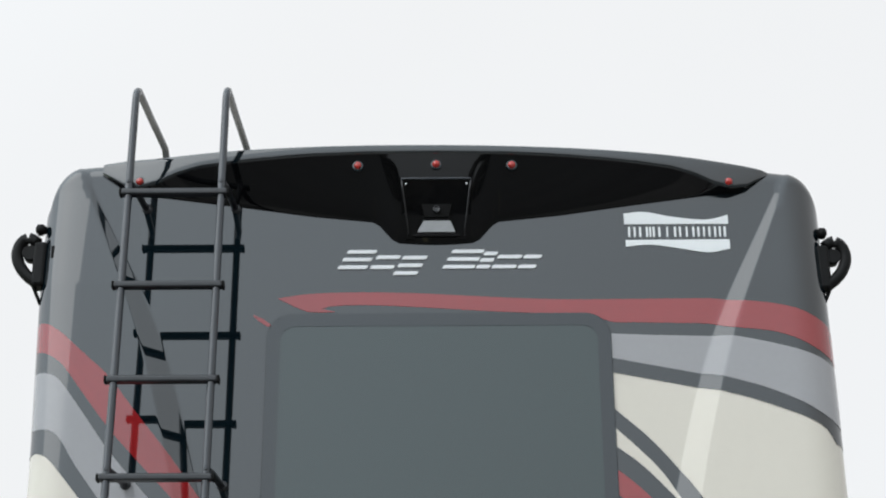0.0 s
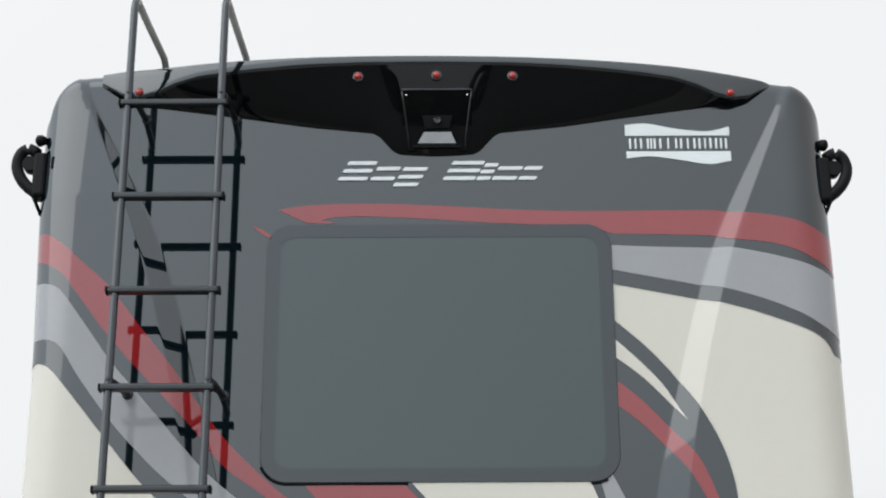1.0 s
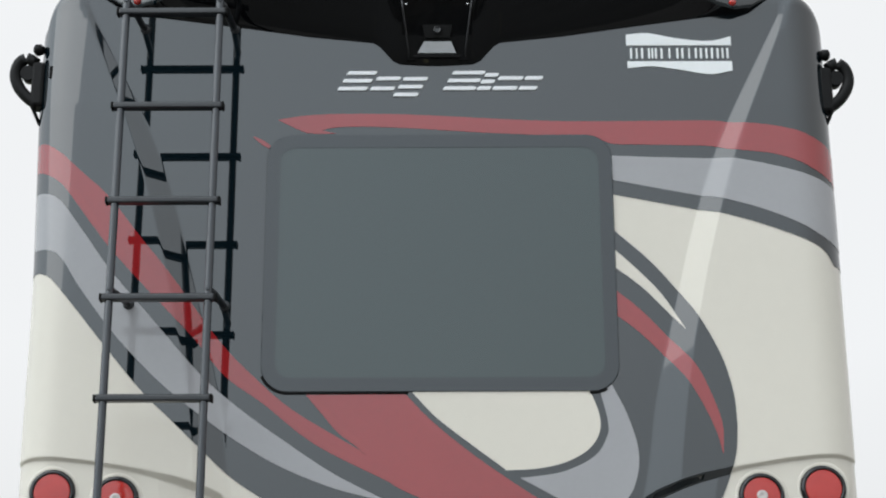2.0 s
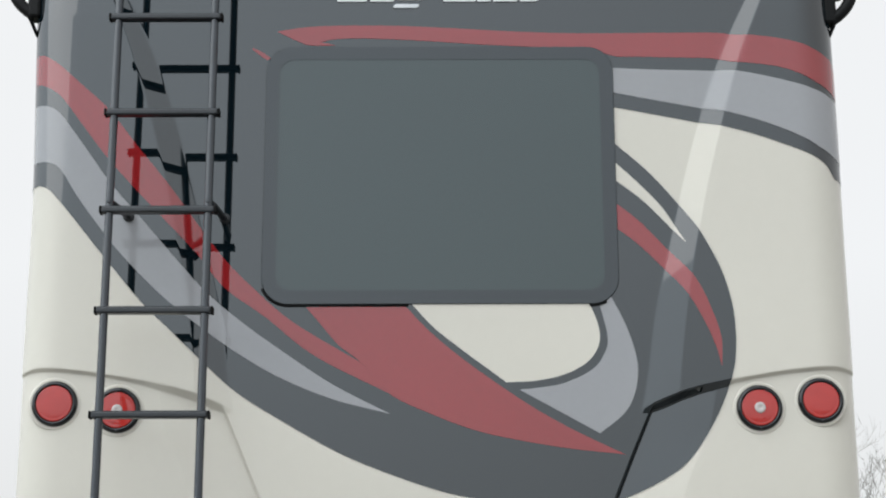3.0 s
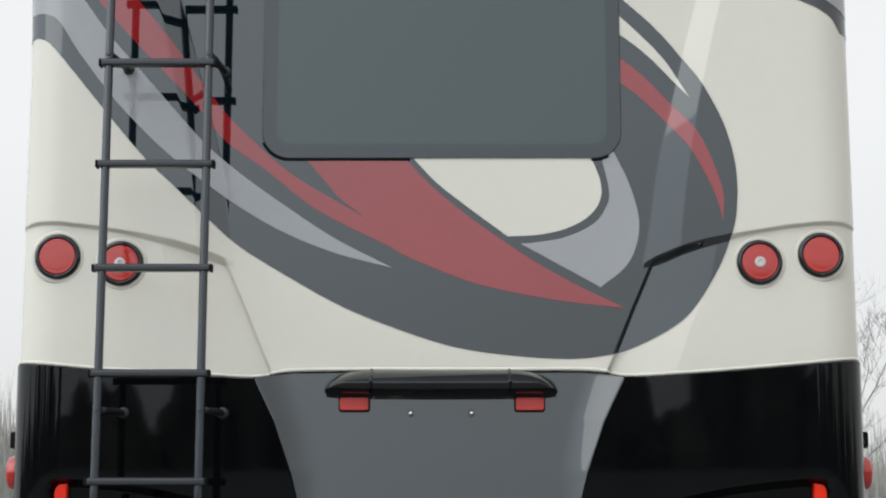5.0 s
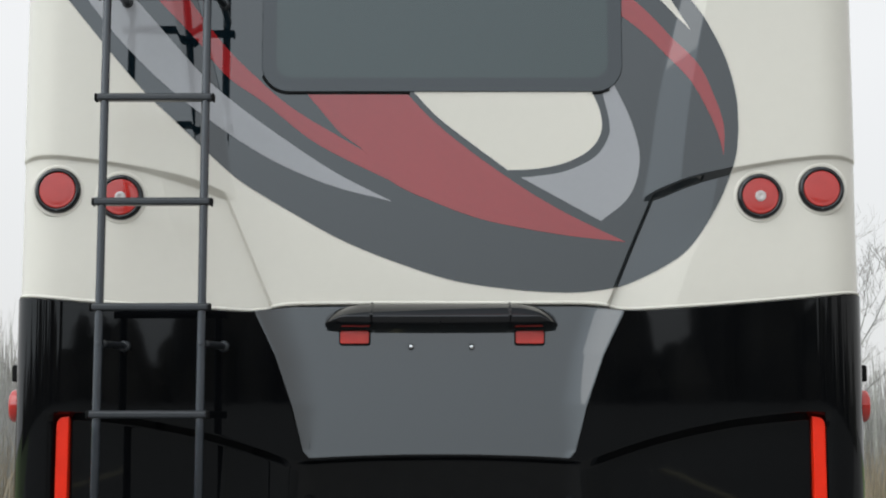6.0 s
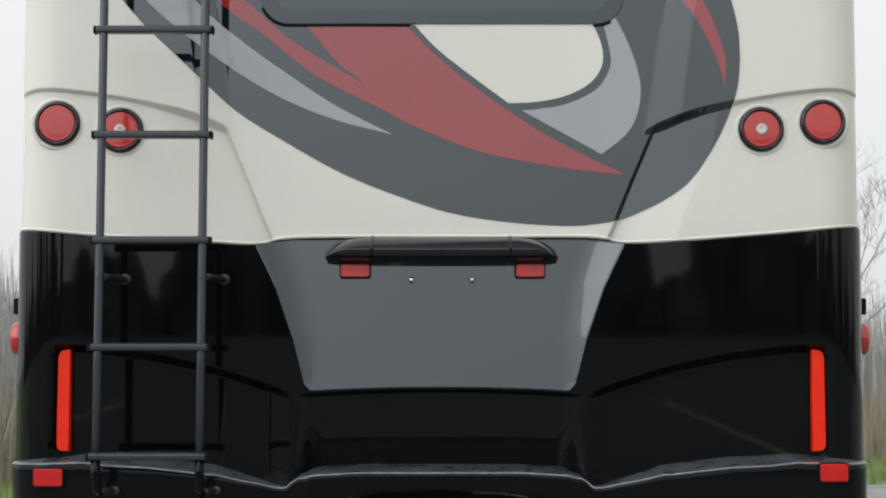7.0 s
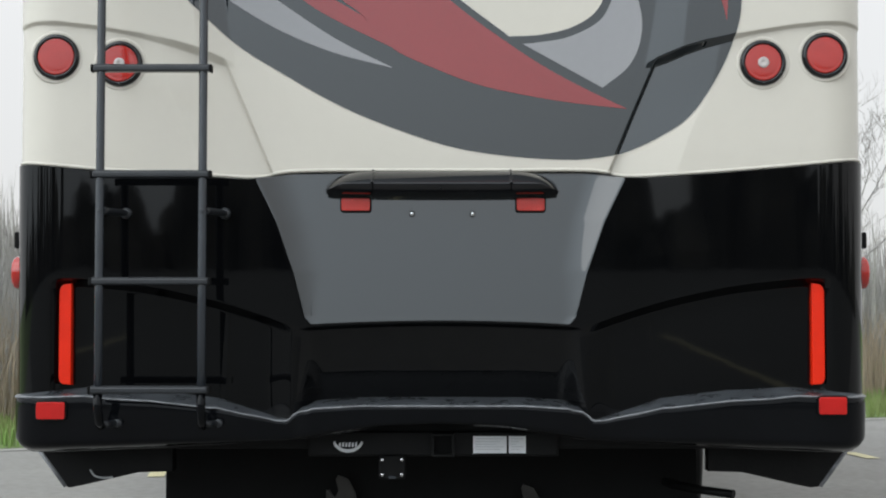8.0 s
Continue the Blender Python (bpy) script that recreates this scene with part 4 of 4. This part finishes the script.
skirt(-1), skirt(1)
# crescent highlight on the skirt's curve, put in as a pale tube
part("skirt_highlight", tube(bmesh.new(), [(x, 0.255, z) for x, z in curve([(-1.132, 0.424), (-1.118, 0.405), (-1.092, 0.398), (-1.060, 0.400)], 12)], 0.0035, 8), SILL, motorhome, "pale crescent highlight painted on the skirt's lower curve")
bm = bmesh.new()
box(bm, (-1.1, 0.12, 0.50), (1.1, 7.2, 0.62), 0.01)
part("chassis", bm, STEEL, motorhome, "black chassis floor")
bm = bmesh.new()
box(bm, (-0.947, 0.60, 0.05), (0.868, 0.615, 0.52), 0.004)
part("mud_flap", bm, RUBBER, motorhome, "full-width black rubber mud flap")
for x in (-1.02, -0.72, 0.70, 0.96):
    bm = bmesh.new()
    bm2 = lathe(bm, [(0.24, -0.11), (0.33, -0.11), (0.40, -0.085), (0.405, 0.0), (0.40, 0.085), (0.33, 0.11), (0.24, 0.10), (0.20, 0.06)], (0, 0, 0), 40)
    bmesh.ops.transform(bm2, matrix=Matrix.Translation((x * 0.97, 1.9, 0.405)) @ Matrix.Rotation(radians(90), 4, "Z"), verts=bm2.verts[:])
    part("tyre", bm2, RUBBER, motorhome, "black tyre")
for x in (-1.0, 1.0):
    bm2 = lathe(bmesh.new(), [(0.24, -0.11), (0.33, -0.11), (0.40, -0.085), (0.405, 0.0), (0.40, 0.085), (0.33, 0.11), (0.24, 0.10), (0.20, 0.06)], (0, 0, 0), 40)
    bmesh.ops.transform(bm2, matrix=Matrix.Translation((x, 6.2, 0.405)) @ Matrix.Rotation(radians(90), 4, "Z"), verts=bm2.verts[:])
    part("tyre", bm2, RUBBER, motorhome, "black tyre")
bm = bmesh.new()
box(bm, (-0.5, 1.8, 0.30), (0.5, 2.0, 0.55), 0.05)
part("axle", bm, STEEL, motorhome, "black rear axle")
part("exhaust_pipe", tube(bmesh.new(), [(0.70, 0.9, 0.36), (0.78, 0.5, 0.352), (0.86, 0.36, 0.347), (0.940, 0.30, 0.341)], 0.014, 14), STEEL, motorhome, "black exhaust tail pipe")

# ------------------------------------------------------------------ ground, verge and woods
me = mesh_object("ground", [(-400, -400, 0), (400, -400, 0), (400, 400, 0), (-400, 400, 0)], [(0, 1, 2, 3)], ASPHALT, smooth=False)
tagged(me, "worn grey asphalt of a parking area", "ground", kind="structure")
# unseen dark sheet, added to keep ground reflections in the black panels low
me = mesh_object("reflection_darkener", [(-70, -75, 0.002), (70, -75, 0.002), (70, -3.4, 0.002), (-70, -3.4, 0.002)], [(0, 1, 2, 3)], REFLECTED_GROUND, smooth=False)
tagged(me, "added dark ground, out of view, that darkens reflections in the black panels", "road", kind="structure")
VA, VB = Vector((-3.2, 7.0)), Vector((4.2, 11.2))           # two points on the verge's edge
along_v = (VB - VA).normalized()
into = Vector((-along_v.y, along_v.x))


def strip(name, d0, d1, z, mat, label, category, length=150, n=60, m=20):
    vs, fs = [], []
    for i in range(n + 1):
        s = -length + 2 * length * i / n
        for j in range(m + 1):
            d = d0 + (d1 - d0) * (j / m)
            p = VA + along_v * s + into * d
            vs.append((p.x, p.y, z if j else z))
    for i in range(n):
        for j in range(m):
            a = i * (m + 1) + j
            fs.append((a, a + m + 1, a + m + 2, a + 1))
    return tagged(mesh_object(name, vs, fs, mat, smooth=False), label, category, kind="structure")


strip("kerb", -0.16, 0.02, 0.006, CONCRETE, "pale flush concrete edging along the asphalt", "kerb", m=1)
strip("verge", 0.02, 160, 0.010, GRASS, "green spring grass verge", "grass")
for cx, cy, ang, ln in ((2.91, 6.15, 94, 0.55), (-1.70, 4.75, 97, 0.35), (-3.7, -14.5, 90, 8.5), (-0.6, -14.5, 88, 8.0), (2.62, -14.5, 90, 8.5), (5.8, -14.5, 90, 8.5)):
    d = Vector((math.cos(radians(ang)), math.sin(radians(ang))))
    s = Vector((-d.y, d.x)) * 0.05
    c = Vector((cx, cy))
    q = [c - s, c + s, c + d * ln + s, c + d * ln - s]
    tagged(mesh_object("parking_line", [(p.x, p.y, 0.006) for p in q], [(0, 3, 2, 1)], LINE_PAINT, smooth=False), "worn pale yellow parking line on asphalt", "road marking", kind="structure")


def blades(name, count, d0, d1, h0, h1, width, mat, label, span, seed, lean=0.25):
    rnd = random.Random(seed)
    vs, fs = [], []
    for _ in range(count):
        s = rnd.uniform(*span[rnd.randrange(len(span))])
        p = VA + along_v * s + into * rnd.uniform(d0, d1)
        h, a = rnd.uniform(h0, h1), rnd.uniform(0, math.pi)
        dx, dy = math.cos(a) * width / 2, math.sin(a) * width / 2
        lx, ly = rnd.gauss(0, lean) * h, rnd.gauss(0, lean) * h
        k = len(vs)
        vs += [(p.x - dx, p.y - dy, 0.0), (p.x + dx, p.y + dy, 0.0), (p.x + lx * 0.4 + dx * 0.7, p.y + ly * 0.4 + dy * 0.7, 0.05 + h * 0.6), (p.x + lx * 0.4 - dx * 0.7, p.y + ly * 0.4 - dy * 0.7, 0.05 + h * 0.6), (p.x + lx, p.y + ly, 0.05 + h)]
        fs += [(k, k + 1, k + 2, k + 3), (k + 3, k + 2, k + 4)]
    return tagged(mesh_object(name, vs, fs, mat, smooth=False), label, "grass", kind="stuff")


SPANS = [(-4.5, 4.0), (6.5, 14.0)]
blades("grass_blades", 16000, 0.05, 3.2, 0.05, 0.16, 0.012, BLADE, "short green grass blades on the verge", SPANS, 3)
blades("dry_reeds", 15000, 2.2, 9.0, 0.5, 1.25, 0.010, REED, "tall dry tan reeds and weeds", SPANS, 4, 0.16)


blades("brush", 24000, 4.5, 16.0, 0.8, 2.2, 0.010, TWIG, "tangle of dry grey-brown brush", SPANS, 6, 0.13)
blades("hazy_woods", 9000, 28.0, 46.0, 2.2, 5.0, 0.06, HAZE, "bare woods in the distance, with haze painted into their pale colour", [(4, 15), (34, 52)], 7, 0.06)


def bare_tree(seed, height):
    """A leafless young tree: a tapered trunk and a crown of forking twigs."""
    rnd = random.Random(seed)
    t = new("bare_tree")
    trunk, crown = bmesh.new(), bmesh.new()

    def grow(bm, p, d, length, r, level):
        pts, rad = [p], [r]
        for k in range(4):
            d = (d + Vector((rnd.gauss(0, 0.13), rnd.gauss(0, 0.13), rnd.gauss(0.04, 0.06)))).normalized()
            pts.append(pts[-1] + d * length / 4)
            rad.append(r * (1 - 0.17 * (k + 1)))
        tube(bm, pts, rad, 6 if level == 0 else 4 if level == 1 else 3, cap=False)
        if level >= 4:
            return
        for _ in range((9, 6, 5, 4)[level]):
            k = rnd.uniform(0.25, 1.0) * 4
            i = min(3, int(k))
            q = pts[i].lerp(pts[i + 1], k - i)
            az = rnd.uniform(0, 2 * math.pi)
            side = Vector((math.cos(az), math.sin(az), rnd.uniform(0.0, 0.9)))
            grow(crown, q, (d * 0.7 + side * rnd.uniform(0.5, 1.0)).normalized(), length * rnd.uniform(0.38, 0.62), max(0.0028, rad[i] * 0.48), level + 1)

    grow(trunk, Vector((0, 0, -0.05)), Vector((rnd.gauss(0, 0.08), rnd.gauss(0, 0.08), 1)).normalized(), height * 0.68, height * 0.011, 0)
    part("trunk", trunk, BARK, t)
    part("crown", crown, TWIG, t)
    return tagged(t, "leafless grey-brown young tree on the verge", "tree", "trees along the verge")


rnd = random.Random(5)


def plant(kinds, lo, hi, count, near, far):
    """Trees along a stretch of the verge."""
    for k in range(count):
        s = lo + (hi - lo) * (k + rnd.uniform(0.1, 0.9)) / count
        p = VA + along_v * s + into * rnd.uniform(near, far)
        m = pose(p.x, p.y, 0.0, 0, 0, rnd.uniform(0, 360))
        if k < len(kinds):
            kinds[k].matrix_basis = m
        else:
            copy_thing(kinds[k % len(kinds)], m)


plant([bare_tree(11, 4.2), bare_tree(12, 4.6), bare_tree(13, 3.2), bare_tree(14, 3.8)], 6.8, 13.5, 42, 4.0, 15.0)
plant([bare_tree(21, 1.9), bare_tree(22, 2.3), bare_tree(23, 1.7)], -2.4, 6.0, 34, 6.0, 17.0)


def far_woods():
    """A ragged dark belt of woods round the parking area, behind the camera and beyond the verge."""
    rnd = random.Random(8)
    vs, fs, n = [], [], 0
    for k in range(420):
        a = 2 * math.pi * k / 420
        if math.sin(a) > 0.25:
            continue
        r = 52 + rnd.uniform(-1.5, 1.5)
        h = (4.0 + 3.0 * min(1.0, max(0.0, (-math.sin(a) - 0.3) / 0.4))) * (0.72 + 0.20 * math.sin(17 * a) + 0.14 * math.sin(41 * a + 1) + rnd.uniform(-0.12, 0.12))
        if rnd.random() < 0.45:
            h *= rnd.uniform(0.22, 0.6)
        w = rnd.uniform(0.6, 1.3)
        c = Vector((r * math.cos(a), -5 + r * math.sin(a), 0))
        tg = Vector((-math.sin(a), math.cos(a), 0))
        rd = Vector((math.cos(a), math.sin(a), 0))
        rows = []
        for z, k2 in ((-0.1, 0.9), (h * 0.35, 1.0), (h * 0.7, 0.75), (h * 0.92, 0.4), (h, 0.08)):
            rows.append([c + tg * w * k2 * x + rd * w * k2 * y + Vector((0, 0, z + rnd.uniform(-0.2, 0.2))) for x, y in ((1, 0), (0.5, -0.8), (-0.5, -0.8), (-1, 0), (0, 0.9))])
        base = len(vs)
        for row in rows:
            vs += row
        for i in range(4):
            for j in range(5):
                fs.append((base + i * 5 + j, base + i * 5 + (j + 1) % 5, base + (i + 1) * 5 + (j + 1) % 5, base + (i + 1) * 5 + j))
        fs.append(tuple(base + 20 + j for j in range(5)))
    return tagged(mesh_object("far_woods", vs, fs, HEDGE, smooth=False), "dark belt of distant woods round the lot", "woods", kind="stuff")


far_woods()
